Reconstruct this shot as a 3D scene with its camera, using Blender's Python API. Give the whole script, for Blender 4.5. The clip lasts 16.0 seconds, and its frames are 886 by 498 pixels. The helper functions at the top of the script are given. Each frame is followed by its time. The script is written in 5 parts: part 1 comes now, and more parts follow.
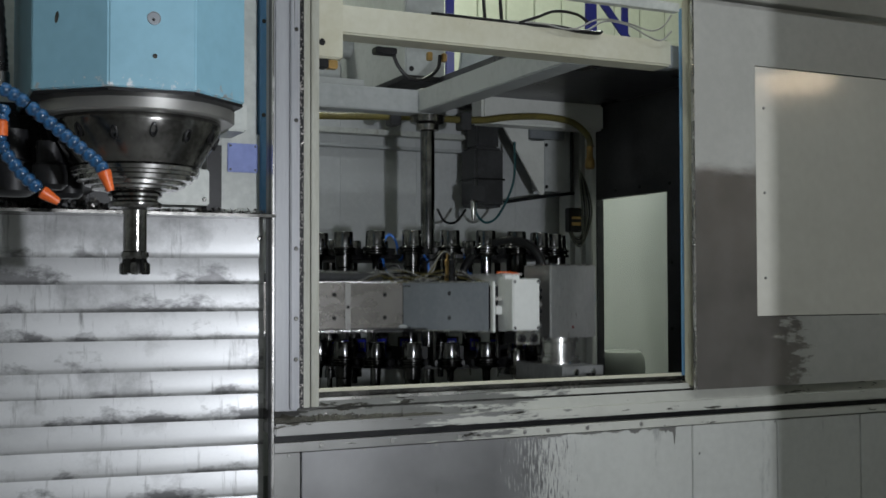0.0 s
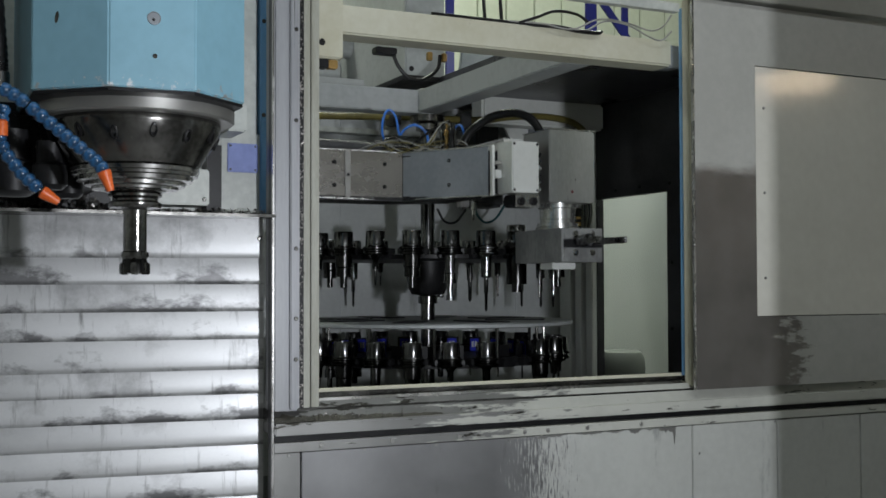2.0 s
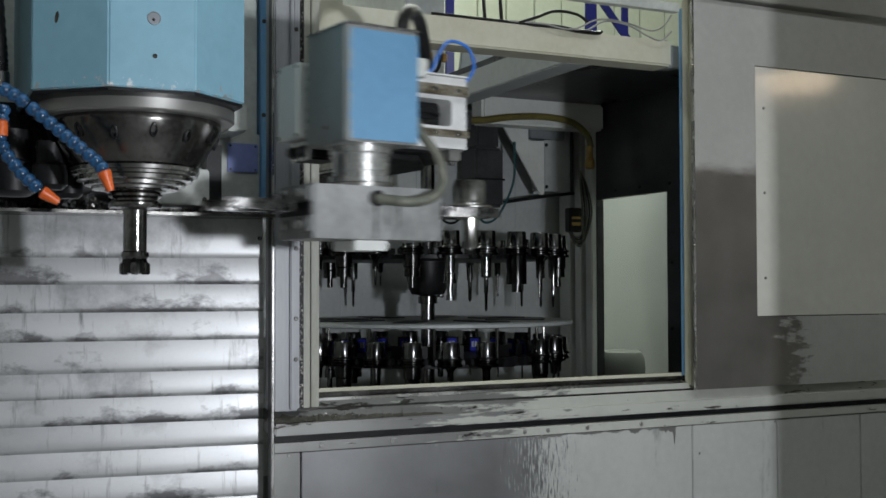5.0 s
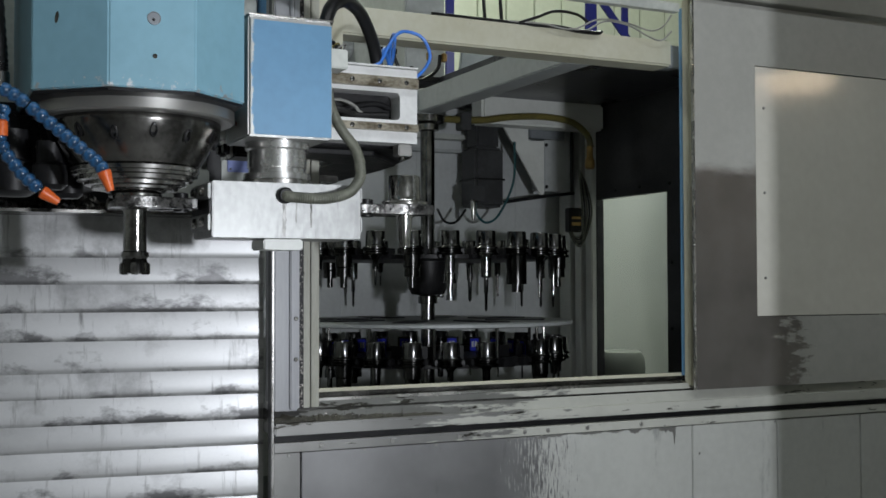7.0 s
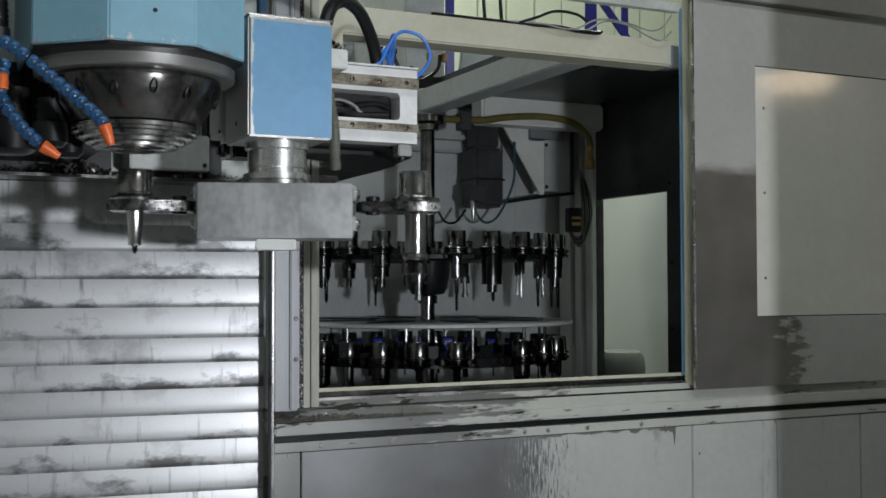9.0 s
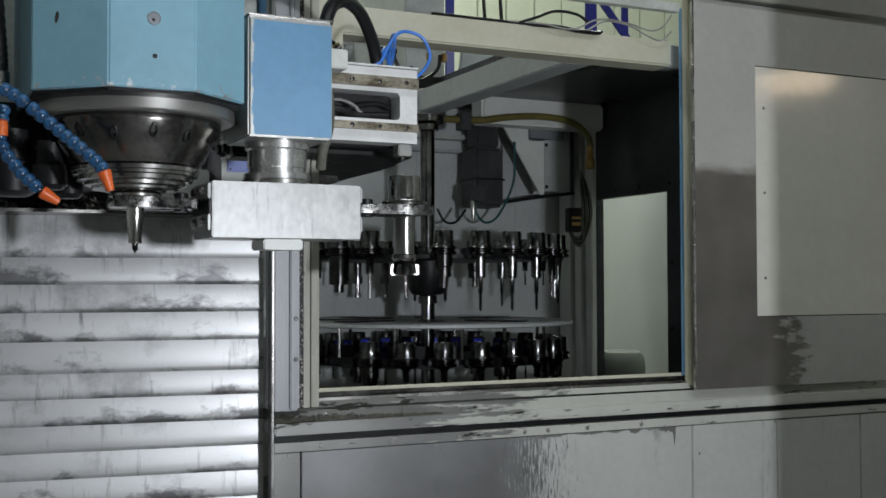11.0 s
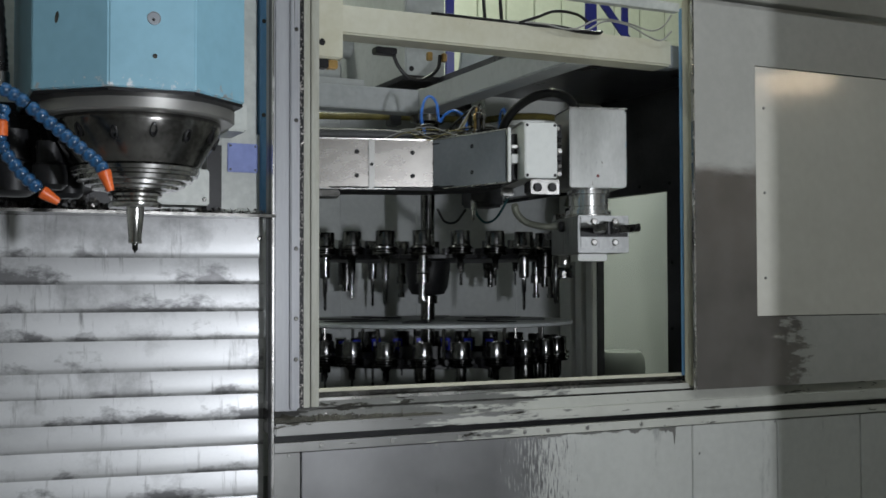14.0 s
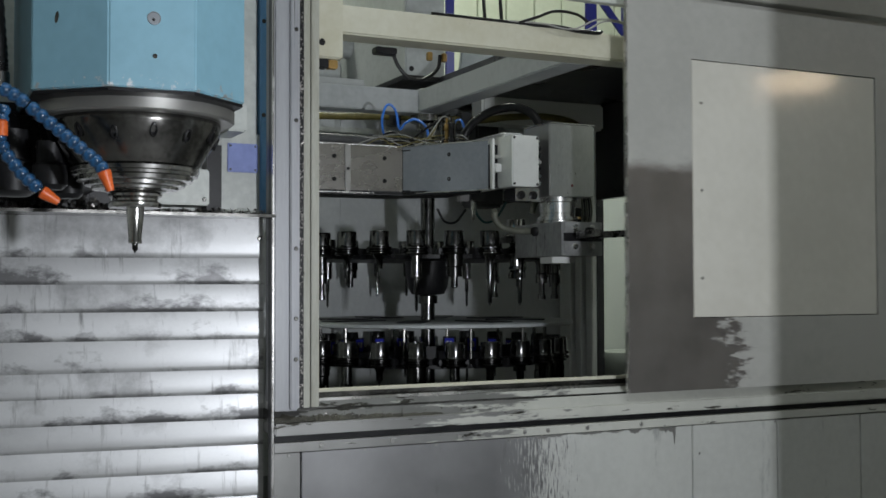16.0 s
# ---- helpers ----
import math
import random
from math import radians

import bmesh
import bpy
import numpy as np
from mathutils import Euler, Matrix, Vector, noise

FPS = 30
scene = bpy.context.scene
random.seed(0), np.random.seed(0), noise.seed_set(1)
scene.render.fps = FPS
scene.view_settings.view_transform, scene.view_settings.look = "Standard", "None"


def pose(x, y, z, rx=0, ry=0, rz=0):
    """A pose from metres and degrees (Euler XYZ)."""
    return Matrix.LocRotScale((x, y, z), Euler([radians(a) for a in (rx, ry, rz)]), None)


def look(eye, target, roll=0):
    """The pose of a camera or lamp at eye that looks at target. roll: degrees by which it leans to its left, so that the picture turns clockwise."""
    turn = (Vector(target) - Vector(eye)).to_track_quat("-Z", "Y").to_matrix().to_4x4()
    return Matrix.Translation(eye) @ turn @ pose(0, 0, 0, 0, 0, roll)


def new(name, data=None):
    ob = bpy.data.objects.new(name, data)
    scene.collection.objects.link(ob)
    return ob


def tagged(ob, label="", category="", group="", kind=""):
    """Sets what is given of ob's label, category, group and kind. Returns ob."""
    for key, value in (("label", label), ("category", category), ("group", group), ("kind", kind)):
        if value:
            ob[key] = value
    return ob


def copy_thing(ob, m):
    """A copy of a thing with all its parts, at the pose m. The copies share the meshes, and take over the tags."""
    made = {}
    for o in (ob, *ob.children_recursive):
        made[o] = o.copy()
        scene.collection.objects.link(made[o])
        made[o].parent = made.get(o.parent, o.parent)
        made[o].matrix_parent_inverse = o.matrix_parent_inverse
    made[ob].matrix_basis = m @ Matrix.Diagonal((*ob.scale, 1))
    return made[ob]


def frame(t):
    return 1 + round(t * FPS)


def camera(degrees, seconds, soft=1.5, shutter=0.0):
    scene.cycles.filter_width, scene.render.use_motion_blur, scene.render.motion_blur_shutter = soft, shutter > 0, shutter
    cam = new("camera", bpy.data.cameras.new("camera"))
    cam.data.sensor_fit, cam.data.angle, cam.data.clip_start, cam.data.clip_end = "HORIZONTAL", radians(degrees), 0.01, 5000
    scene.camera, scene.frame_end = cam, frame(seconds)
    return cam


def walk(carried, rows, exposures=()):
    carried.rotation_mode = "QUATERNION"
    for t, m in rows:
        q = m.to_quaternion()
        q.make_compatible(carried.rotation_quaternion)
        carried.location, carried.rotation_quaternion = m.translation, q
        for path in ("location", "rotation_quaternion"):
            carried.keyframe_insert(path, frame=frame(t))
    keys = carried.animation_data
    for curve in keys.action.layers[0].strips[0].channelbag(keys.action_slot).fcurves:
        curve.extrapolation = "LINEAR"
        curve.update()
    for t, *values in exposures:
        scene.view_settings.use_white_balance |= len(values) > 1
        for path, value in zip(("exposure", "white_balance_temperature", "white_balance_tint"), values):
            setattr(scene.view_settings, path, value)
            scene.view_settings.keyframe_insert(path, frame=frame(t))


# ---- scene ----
cam = camera(42.82, 16.0, soft=1.6, shutter=0.8)
YAW, PITCH = 64.4, 1.83
AIM = (math.cos(radians(YAW)), math.sin(radians(YAW)), 1.5 + math.tan(radians(PITCH)))
EYE = look((0, 0, 1.5), AIM, -0.15)
walk(cam, [(0, EYE), (16, EYE)])

# ---- light: a work flood beside the camera, tube lights under the hall roof, a partition fill ----
world = bpy.data.worlds.new("hall_world")
world.use_nodes = True
scene.world = world
world.node_tree.nodes["Background"].inputs[0].default_value = (0.55, 0.6, 0.66, 1)
world.node_tree.nodes["Background"].inputs[1].default_value = 0.09
scene.view_settings.exposure = 0.0


def area_lamp(name, where, target, sx, sy, watts, colour):
    d = bpy.data.lights.new(name, "AREA")
    d.shape, d.size, d.size_y, d.energy, d.color = "RECTANGLE", sx, sy, watts, colour
    ob = new(name, d)
    ob.matrix_world = look(where, target)
    return ob


area_lamp("work_flood_light", (1.2, -0.3, 1.45), (1.3, 2.95, 1.55), 0.11, 0.11, 46, (0.93, 0.97, 1.04))
area_lamp("hall_tube_light", (1.5, 0.2, 5.2), (1.5, 0.3, 0), 5.0, 0.5, 66, (0.93, 0.98, 1.02))
area_lamp("hall_wall_lamp", (6.44, -1.0, 3.12), (2.7, 2.9, 2.2), 0.5, 0.10, 3, (1.0, 0.80, 0.55))
# added fill with no known source, brightens the partition behind the window
area_lamp("partition_fill_light", (3.5, 4.9, 3.3), (3.65, 5.1, 0), 0.2, 1.6, 26, (0.93, 1.0, 0.92))
area_lamp("hall_tube_light", (2.5, 5.9, 5.2), (2.5, 6.0, 0), 5.0, 0.5, 155, (0.96, 1.0, 0.90))


# ---- materials ----
def material(name, base, second=None, rough=0.5, metal=0.0, scale=6.0, fine=60.0, bump=0.05, stretch=(1, 1, 1), spread=0.5, rough_vary=0.15, per_object=0.0, shift=False):
    m = bpy.data.materials.new(name)
    m.use_nodes = True
    nt = m.node_tree
    bsdf = nt.nodes["Principled BSDF"]
    link = nt.links.new
    tc = nt.nodes.new("ShaderNodeTexCoord")
    mp = nt.nodes.new("ShaderNodeMapping")
    mp.inputs["Scale"].default_value = stretch
    link(tc.outputs["Object"], mp.inputs["Vector"])
    if shift:
        rnd = nt.nodes.new("ShaderNodeObjectInfo")
        cm = nt.nodes.new("ShaderNodeCombineXYZ")
        mu = nt.nodes.new("ShaderNodeMath")
        mu.operation = "MULTIPLY"
        mu.inputs[1].default_value = 60
        link(rnd.outputs["Random"], mu.inputs[0])
        for i in range(3):
            link(mu.outputs[0], cm.inputs[i])
        link(cm.outputs[0], mp.inputs["Location"])
    n1 = nt.nodes.new("ShaderNodeTexNoise")
    n1.inputs["Scale"].default_value, n1.inputs["Detail"].default_value, n1.inputs["Roughness"].default_value = scale, 6, 0.62
    n2 = nt.nodes.new("ShaderNodeTexNoise")
    n2.inputs["Scale"].default_value, n2.inputs["Detail"].default_value = fine, 4
    link(mp.outputs[0], n1.inputs["Vector"])
    link(mp.outputs[0], n2.inputs["Vector"])
    add = nt.nodes.new("ShaderNodeMath")
    add.operation = "MULTIPLY_ADD"
    link(n2.outputs["Fac"], add.inputs[0])
    add.inputs[1].default_value = 0.35
    link(n1.outputs["Fac"], add.inputs[2])
    ramp = nt.nodes.new("ShaderNodeValToRGB")
    ramp.color_ramp.elements[0].position = 0.68 - 0.22 * spread
    ramp.color_ramp.elements[1].position = 0.68 + 0.22 * spread
    second = second or tuple(c * 0.72 for c in base)
    ramp.color_ramp.elements[0].color = (*second, 1)
    ramp.color_ramp.elements[1].color = (*base, 1)
    link(add.outputs[0], ramp.inputs[0])
    colour = ramp.outputs[0]
    if per_object:
        info = nt.nodes.new("ShaderNodeObjectInfo")
        hsv = nt.nodes.new("ShaderNodeHueSaturation")
        mr = nt.nodes.new("ShaderNodeMapRange")
        mr.inputs[3].default_value, mr.inputs[4].default_value = 1 - per_object, 1 + per_object
        link(info.outputs["Random"], mr.inputs[0])
        link(mr.outputs[0], hsv.inputs["Value"])
        link(colour, hsv.inputs["Color"])
        colour = hsv.outputs[0]
    link(colour, bsdf.inputs["Base Color"])
    rr = nt.nodes.new("ShaderNodeMapRange")
    rr.inputs[3].default_value, rr.inputs[4].default_value = max(0.03, rough - rough_vary), min(1, rough + rough_vary)
    link(n1.outputs["Fac"], rr.inputs[0])
    link(rr.outputs[0], bsdf.inputs["Roughness"])
    bsdf.inputs["Metallic"].default_value = metal
    if bump:
        bp = nt.nodes.new("ShaderNodeBump")
        bp.inputs["Strength"].default_value, bp.inputs["Distance"].default_value = bump, 0.004
        link(add.outputs[0], bp.inputs["Height"])
        link(bp.outputs[0], bsdf.inputs["Normal"])
    return m


STEEL = material("brushed_steel", (0.40, 0.395, 0.38), (0.32, 0.315, 0.30), 0.40, 0.8, 5, 160, 0.03, (1, 1, 3), 1.2, 0.1)
PLATE = material("brownish_steel_plate", (0.42, 0.40, 0.375), (0.34, 0.32, 0.30), 0.27, 0.9, 6, 140, 0.02, (1, 1, 2), 1.2, 0.08)
PLATEGREY = material("blue_grey_paint", (0.27, 0.29, 0.31), (0.22, 0.24, 0.26), 0.42, 0.1, 4, 60, 0.02)
CLEANWHITE = material("clean_white_paint", (0.80, 0.815, 0.78), (0.73, 0.745, 0.71), 0.38, 0, 5, 60, 0.02)
SLAT = material("cover_steel", (0.65, 0.655, 0.66), (0.56, 0.565, 0.57), 0.42, 0.45, 3, 80, 0.03, (1.3, 1, 2), 1.3, 0.12, 0.05, True)


def stained(m, colour, scale, stretch, low, high, gz=0.0):
    """Adds stains with an edge of their own to a material; gz: dirt settled towards the lower edge."""
    nt = m.node_tree
    link = nt.links.new
    bsdf = nt.nodes["Principled BSDF"]
    src = [n for n in nt.nodes if n.bl_idname == "ShaderNodeMapping"][0]
    mp = nt.nodes.new("ShaderNodeVectorMath")
    mp.operation = "MULTIPLY"
    mp.inputs[1].default_value = stretch
    link(src.outputs[0], mp.inputs[0])
    no = nt.nodes.new("ShaderNodeTexNoise")
    no.inputs["Scale"].default_value, no.inputs["Detail"].default_value, no.inputs["Roughness"].default_value = scale, 9, 0.66
    link(mp.outputs[0], no.inputs["Vector"])
    mr = nt.nodes.new("ShaderNodeMapRange")
    mr.inputs[1].default_value, mr.inputs[2].default_value = low, high
    fac = no.outputs["Fac"]
    if gz:
        tc = nt.nodes.new("ShaderNodeTexCoord")
        sep = nt.nodes.new("ShaderNodeSeparateXYZ")
        link(tc.outputs["Object"], sep.inputs[0])
        ma = nt.nodes.new("ShaderNodeMath")
        ma.operation = "MULTIPLY_ADD"
        link(sep.outputs[2], ma.inputs[0])
        ma.inputs[1].default_value = gz
        link(fac, ma.inputs[2])
        fac = ma.outputs[0]
    link(fac, mr.inputs[0])
    mx = nt.nodes.new("ShaderNodeMixRGB")
    link(mr.outputs[0], mx.inputs[0])
    link(bsdf.inputs["Base Color"].links[0].from_socket, mx.inputs[1])
    mx.inputs[2].default_value = (*colour, 1)
    link(mx.outputs[0], bsdf.inputs["Base Color"])
    return m


stained(SLAT, (0.16, 0.16, 0.163), 3.0, (0.9, 1.0, 1.0), 0.485, 0.57, -2.2)
stained(SLAT, (0.30, 0.30, 0.303), 2.0, (1.2, 1.0, 0.8), 0.54, 0.70)
stained(SLAT, (0.25, 0.25, 0.253), 8.0, (4.0, 1.0, 0.3), 0.58, 0.72)
stained(SLAT, (0.60, 0.61, 0.62), 9.0, (1.6, 1.0, 0.35), 0.64, 0.70)
TOOLSTEEL = material("tool_steel", (0.17, 0.169, 0.168), (0.075, 0.075, 0.075), 0.15, 1.0, 14, 120, 0.03, shift=True)
TOOLDARK = material("dark_tool_steel", (0.06, 0.059, 0.058), (0.03, 0.03, 0.029), 0.20, 1.0, 14, 120, 0.03, shift=True)
BARE = material("machined_steel", (0.66, 0.65, 0.63), (0.45, 0.44, 0.42), 0.27, 1.0, 9, 120, 0.03)
DARKSTEEL = material("oiled_dark_steel", (0.20, 0.195, 0.185), (0.10, 0.098, 0.092), 0.22, 0.95, 10, 80, 0.06)
BLACK = material("black_oxide", (0.014, 0.014, 0.015), (0.008, 0.008, 0.009), 0.40, 0.0, 20, 120, 0.04)
RUBBER = material("black_rubber", (0.010, 0.010, 0.011), (0.007, 0.007, 0.007), 0.34, 0, 25, 120, 0.05)
BLACK.node_tree.nodes["Principled BSDF"].inputs["Specular IOR Level"].default_value = 0.3
RUBBER.node_tree.nodes["Principled BSDF"].inputs["Specular IOR Level"].default_value = 0.3
CREAM = material("cream_paint", (0.62, 0.61, 0.50), (0.53, 0.51, 0.385), 0.42, 0, 3.2, 50, 0.04, spread=0.8)
GREY = material("light_grey_paint", (0.48, 0.50, 0.50), (0.40, 0.42, 0.42), 0.45, 0, 2.5, 40, 0.03)
WHITE = material("white_paint", (0.60, 0.62, 0.58), (0.46, 0.48, 0.45), 0.40, 0, 4, 60, 0.03)
BLUE = material("pale_blue_paint", (0.22, 0.42, 0.52), (0.18, 0.36, 0.45), 0.42, 0, 5, 60, 0.05)
CORNFLOWER = material("worn_blue_paint", (0.22, 0.45, 0.72), (0.17, 0.37, 0.62), 0.45, 0, 6, 60, 0.04)
PLATEBLUE = material("blue_plate", (0.24, 0.30, 0.62), (0.20, 0.25, 0.54), 0.5, 0, 8, 60, 0.02)
NAVY = material("navy_steelwork", (0.012, 0.016, 0.14), (0.01, 0.012, 0.10), 0.4, 0, 5, 60, 0.03)
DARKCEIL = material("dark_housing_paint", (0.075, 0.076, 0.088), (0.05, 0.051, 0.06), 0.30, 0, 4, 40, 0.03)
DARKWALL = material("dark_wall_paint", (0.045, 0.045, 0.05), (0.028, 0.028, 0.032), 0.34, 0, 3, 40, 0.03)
STRIP = material("greyed_cream_paint", (0.45, 0.45, 0.39), (0.34, 0.335, 0.275), 0.45, 0, 4, 60, 0.05, (6, 6, 0.8))
TEAL = material("teal_cable", (0.03, 0.11, 0.12), (0.02, 0.08, 0.09), 0.35, 0, 30, 120, 0.02)
DARKGREY = material("dark_grey_casting", (0.05, 0.052, 0.055), (0.032, 0.033, 0.035), 0.5, 0, 8, 60, 0.06)
CLADDING = material("cream_cladding", (0.54, 0.58, 0.47), (0.49, 0.53, 0.42), 0.5, 0, 2, 30, 0.02)
PALEWALL = material("pale_hall_paint", (0.58, 0.59, 0.58), (0.52, 0.53, 0.52), 0.7, 0, 2, 30, 0.03)
CONCRETE = material("hall_concrete", (0.30, 0.30, 0.29), (0.20, 0.20, 0.19), 0.8, 0, 2, 30, 0.1)
ORANGE = material("orange_plastic", (0.80, 0.16, 0.03), (0.66, 0.11, 0.02), 0.4, 0, 30, 120, 0.02)
HOSEBLUE = material("blue_plastic", (0.024, 0.105, 0.24), (0.010, 0.038, 0.085), 0.30, 0, 30, 120, 0.03)
LINEBLUE = material("bright_blue_tube", (0.05, 0.22, 0.75), (0.04, 0.18, 0.62), 0.35, 0, 30, 120, 0.02)
OLIVE = material("olive_tube", (0.20, 0.17, 0.05), (0.14, 0.12, 0.04), 0.35, 0, 12, 80, 0.03)
CONDUIT = material("grey_green_conduit", (0.19, 0.195, 0.155), (0.12, 0.125, 0.10), 0.5, 0.2, 20, 100, 0.04)
BRASS = material("brass", (0.55, 0.36, 0.14), (0.40, 0.26, 0.10), 0.35, 1, 20, 100, 0.02)
PALEWIRE = material("pale_wire", (0.34, 0.34, 0.32), (0.26, 0.26, 0.24), 0.5, 0, 20, 100, 0.0)
TAGBLUE = material("blue_number_tag", (0.04, 0.055, 0.62), (0.03, 0.045, 0.5), 0.4, 0, 20, 100, 0.0)
REDSPOT = material("red_sticker", (0.16, 0.02, 0.02), (0.12, 0.015, 0.015), 0.5, 0, 40, 100, 0.0)
CHIP = material("steel_chips", (0.34, 0.32, 0.30), (0.12, 0.11, 0.11), 0.3, 1, 90, 300, 0.1)
FROST = material("pale_acrylic", (0.66, 0.695, 0.675), (0.61, 0.645, 0.625), 0.22, 0, 2, 30, 0.01)

INNER = material("pale_inner_sheet_paint", (0.57, 0.59, 0.59), (0.50, 0.52, 0.52), 0.45, 0, 2.5, 40, 0.03)
JAMB = material("stained_grey_jamb", (0.37, 0.375, 0.39), (0.28, 0.285, 0.30), 0.42, 0.25, 4, 50, 0.04, (6, 6, 0.6), 0.9)
stained(JAMB, (0.10, 0.10, 0.10), 5.0, (6, 6, 0.5), 0.63, 0.68)
stained(JAMB, (0.43, 0.435, 0.43), 4.0, (5, 5, 0.4), 0.60, 0.66)
stained(CREAM, (0.30, 0.26, 0.14), 5.0, (1, 1, 1), 0.64, 0.72)
stained(WHITE, (0.30, 0.28, 0.23), 4.0, (3, 3, 0.5), 0.60, 0.70)


# ---- mesh tools ----
def smooth_by_angle(me, degrees=35):
    for p in me.polygons:
        p.use_smooth = True
    me.set_sharp_from_angle(angle=radians(degrees))


def part(name, bm, mat, parent=None, label="", m=None, smooth=True):
    bmesh.ops.recalc_face_normals(bm, faces=bm.faces)
    me = bpy.data.meshes.new(name)
    bm.to_mesh(me)
    bm.free()
    me.materials.append(mat)
    if smooth:
        smooth_by_angle(me)
    ob = new(name, me)
    if parent is not None:
        ob.parent = parent
    if m is not None:
        ob.matrix_basis = m
    if label:
        ob["label"] = label
    return ob


def shared(name, ob, parent, m):
    c = new(name, ob.data)
    c.parent = parent
    c.matrix_basis = m
    return c


def group_empty(name, m, label, category, group="", kind=""):
    e = new(name)
    e.empty_display_size = 0.05
    e.matrix_basis = m
    return tagged(e, label, category, group, kind)


def box(x0, x1, y0, y1, z0, z1, bev=0.003, seg=2, bm=None):
    bm = bm or bmesh.new()
    m = Matrix.Translation(((x0 + x1) / 2, (y0 + y1) / 2, (z0 + z1) / 2)) @ Matrix.Diagonal((x1 - x0, y1 - y0, z1 - z0, 1))
    vs = bmesh.ops.create_cube(bm, size=1, matrix=m)["verts"]
    if bev:
        es = list({e for v in vs for e in v.link_edges})
        bmesh.ops.bevel(bm, geom=es, offset=bev, segments=seg, affect="EDGES")
    return bm


def prism(outline, z0, z1, bev=0.0, bm=None):
    """Upright prism over a plan outline."""
    bm = bm or bmesh.new()
    lo = [bm.verts.new((x, y, z0)) for x, y in outline]
    hi = [bm.verts.new((x, y, z1)) for x, y in outline]
    n = len(lo)
    fs = [bm.faces.new(lo[::-1]), bm.faces.new(hi)]
    for i in range(n):
        fs.append(bm.faces.new((lo[i], lo[(i + 1) % n], hi[(i + 1) % n], hi[i])))
    if bev:
        es = list({e for f in fs for e in f.edges})
        bmesh.ops.bevel(bm, geom=es, offset=bev, segments=2, affect="EDGES")
    return bm


def lathe(profile, n=32, cx=0.0, cy=0.0, bm=None):
    """Turned body from (radius, z) pairs."""
    bm = bm or bmesh.new()
    rings = []
    for r, z in profile:
        if r < 1e-5:
            rings.append([bm.verts.new((cx, cy, z))])
        else:
            rings.append([bm.verts.new((cx + r * math.cos(2 * math.pi * i / n), cy + r * math.sin(2 * math.pi * i / n), z)) for i in range(n)])
    for a, b in zip(rings, rings[1:]):
        for i in range(n):
            j = (i + 1) % n
            if len(a) == 1 and len(b) == 1:
                continue
            if len(a) == 1:
                bm.faces.new((a[0], b[i], b[j]))
            elif len(b) == 1:
                bm.faces.new((a[i], b[0], a[j]))
            else:
                bm.faces.new((a[i], b[i], b[j], a[j]))
    for ring, flip in ((rings[0], True), (rings[-1], False)):
        if len(ring) > 1:
            bm.faces.new(ring[::-1] if flip else ring)
    return bm


def turned(verts_bm, m):
    bmesh.ops.transform(verts_bm, matrix=m, verts=verts_bm.verts)
    return verts_bm


def spline(points, steps=8):
    pts = [Vector(p) for p in points]
    pts = [pts[0] * 2 - pts[1]] + pts + [pts[-1] * 2 - pts[-2]]
    out = []
    for i in range(1, len(pts) - 2):
        p0, p1, p2, p3 = pts[i - 1:i + 3]
        for k in range(steps):
            t = k / steps
            out.append(0.5 * ((2 * p1) + (p2 - p0) * t + (2 * p0 - 5 * p1 + 4 * p2 - p3) * t * t + (3 * p1 - p0 - 3 * p2 + p3) * t ** 3))
    out.append(pts[-2])
    return out


def tube(points, r, n=8, steps=8, ribs=0.0, bm=None):
    """Hose or cable along a smooth line; ribs: relief of a corrugated hose."""
    bm = bm or bmesh.new()
    line = spline(points, steps)
    rings, up = [], Vector((0, 0, 1))
    for i, p in enumerate(line):
        d = (line[min(i + 1, len(line) - 1)] - line[max(i - 1, 0)]).normalized()
        side = d.cross(up)
        if side.length < 0.05:
            side = d.cross(Vector((1, 0, 0)))
        side.normalize()
        up2 = side.cross(d).normalized()
        up = up2
        rr = r * (1 + (ribs if i % 2 else 0))
        rings.append([bm.verts.new(p + rr * (math.cos(2 * math.pi * k / n) * side + math.sin(2 * math.pi * k / n) * up2)) for k in range(n)])
    for a, b in zip(rings, rings[1:]):
        for k in range(n):
            bm.faces.new((a[k], a[(k + 1) % n], b[(k + 1) % n], b[k]))
    bm.faces.new(rings[0][::-1])
    bm.faces.new(rings[-1])
    return bm


def screw(r, h=0.004, n=12):
    """Domed screw head that looks towards -y."""
    bm = lathe([(r, 0), (r, h * 0.5), (r * 0.75, h), (0.35 * r, h), (0.3 * r, h * 0.5), (0, h * 0.5)], n)
    return turned(bm, pose(0, 0, 0, 90))


# ---- plan ----
YP = 2.95            # front plane of the housing
BACK = 5.1           # back wall inside
RIGHT = 3.14         # right wall inside
PIVOT = (0.9055, 3.7175)
REACH, SIDE = 1.2735, 0.1475
GRIP = 0.312
SPINDLE = (0.446, 2.444)
MAG = (2.037, 4.404)


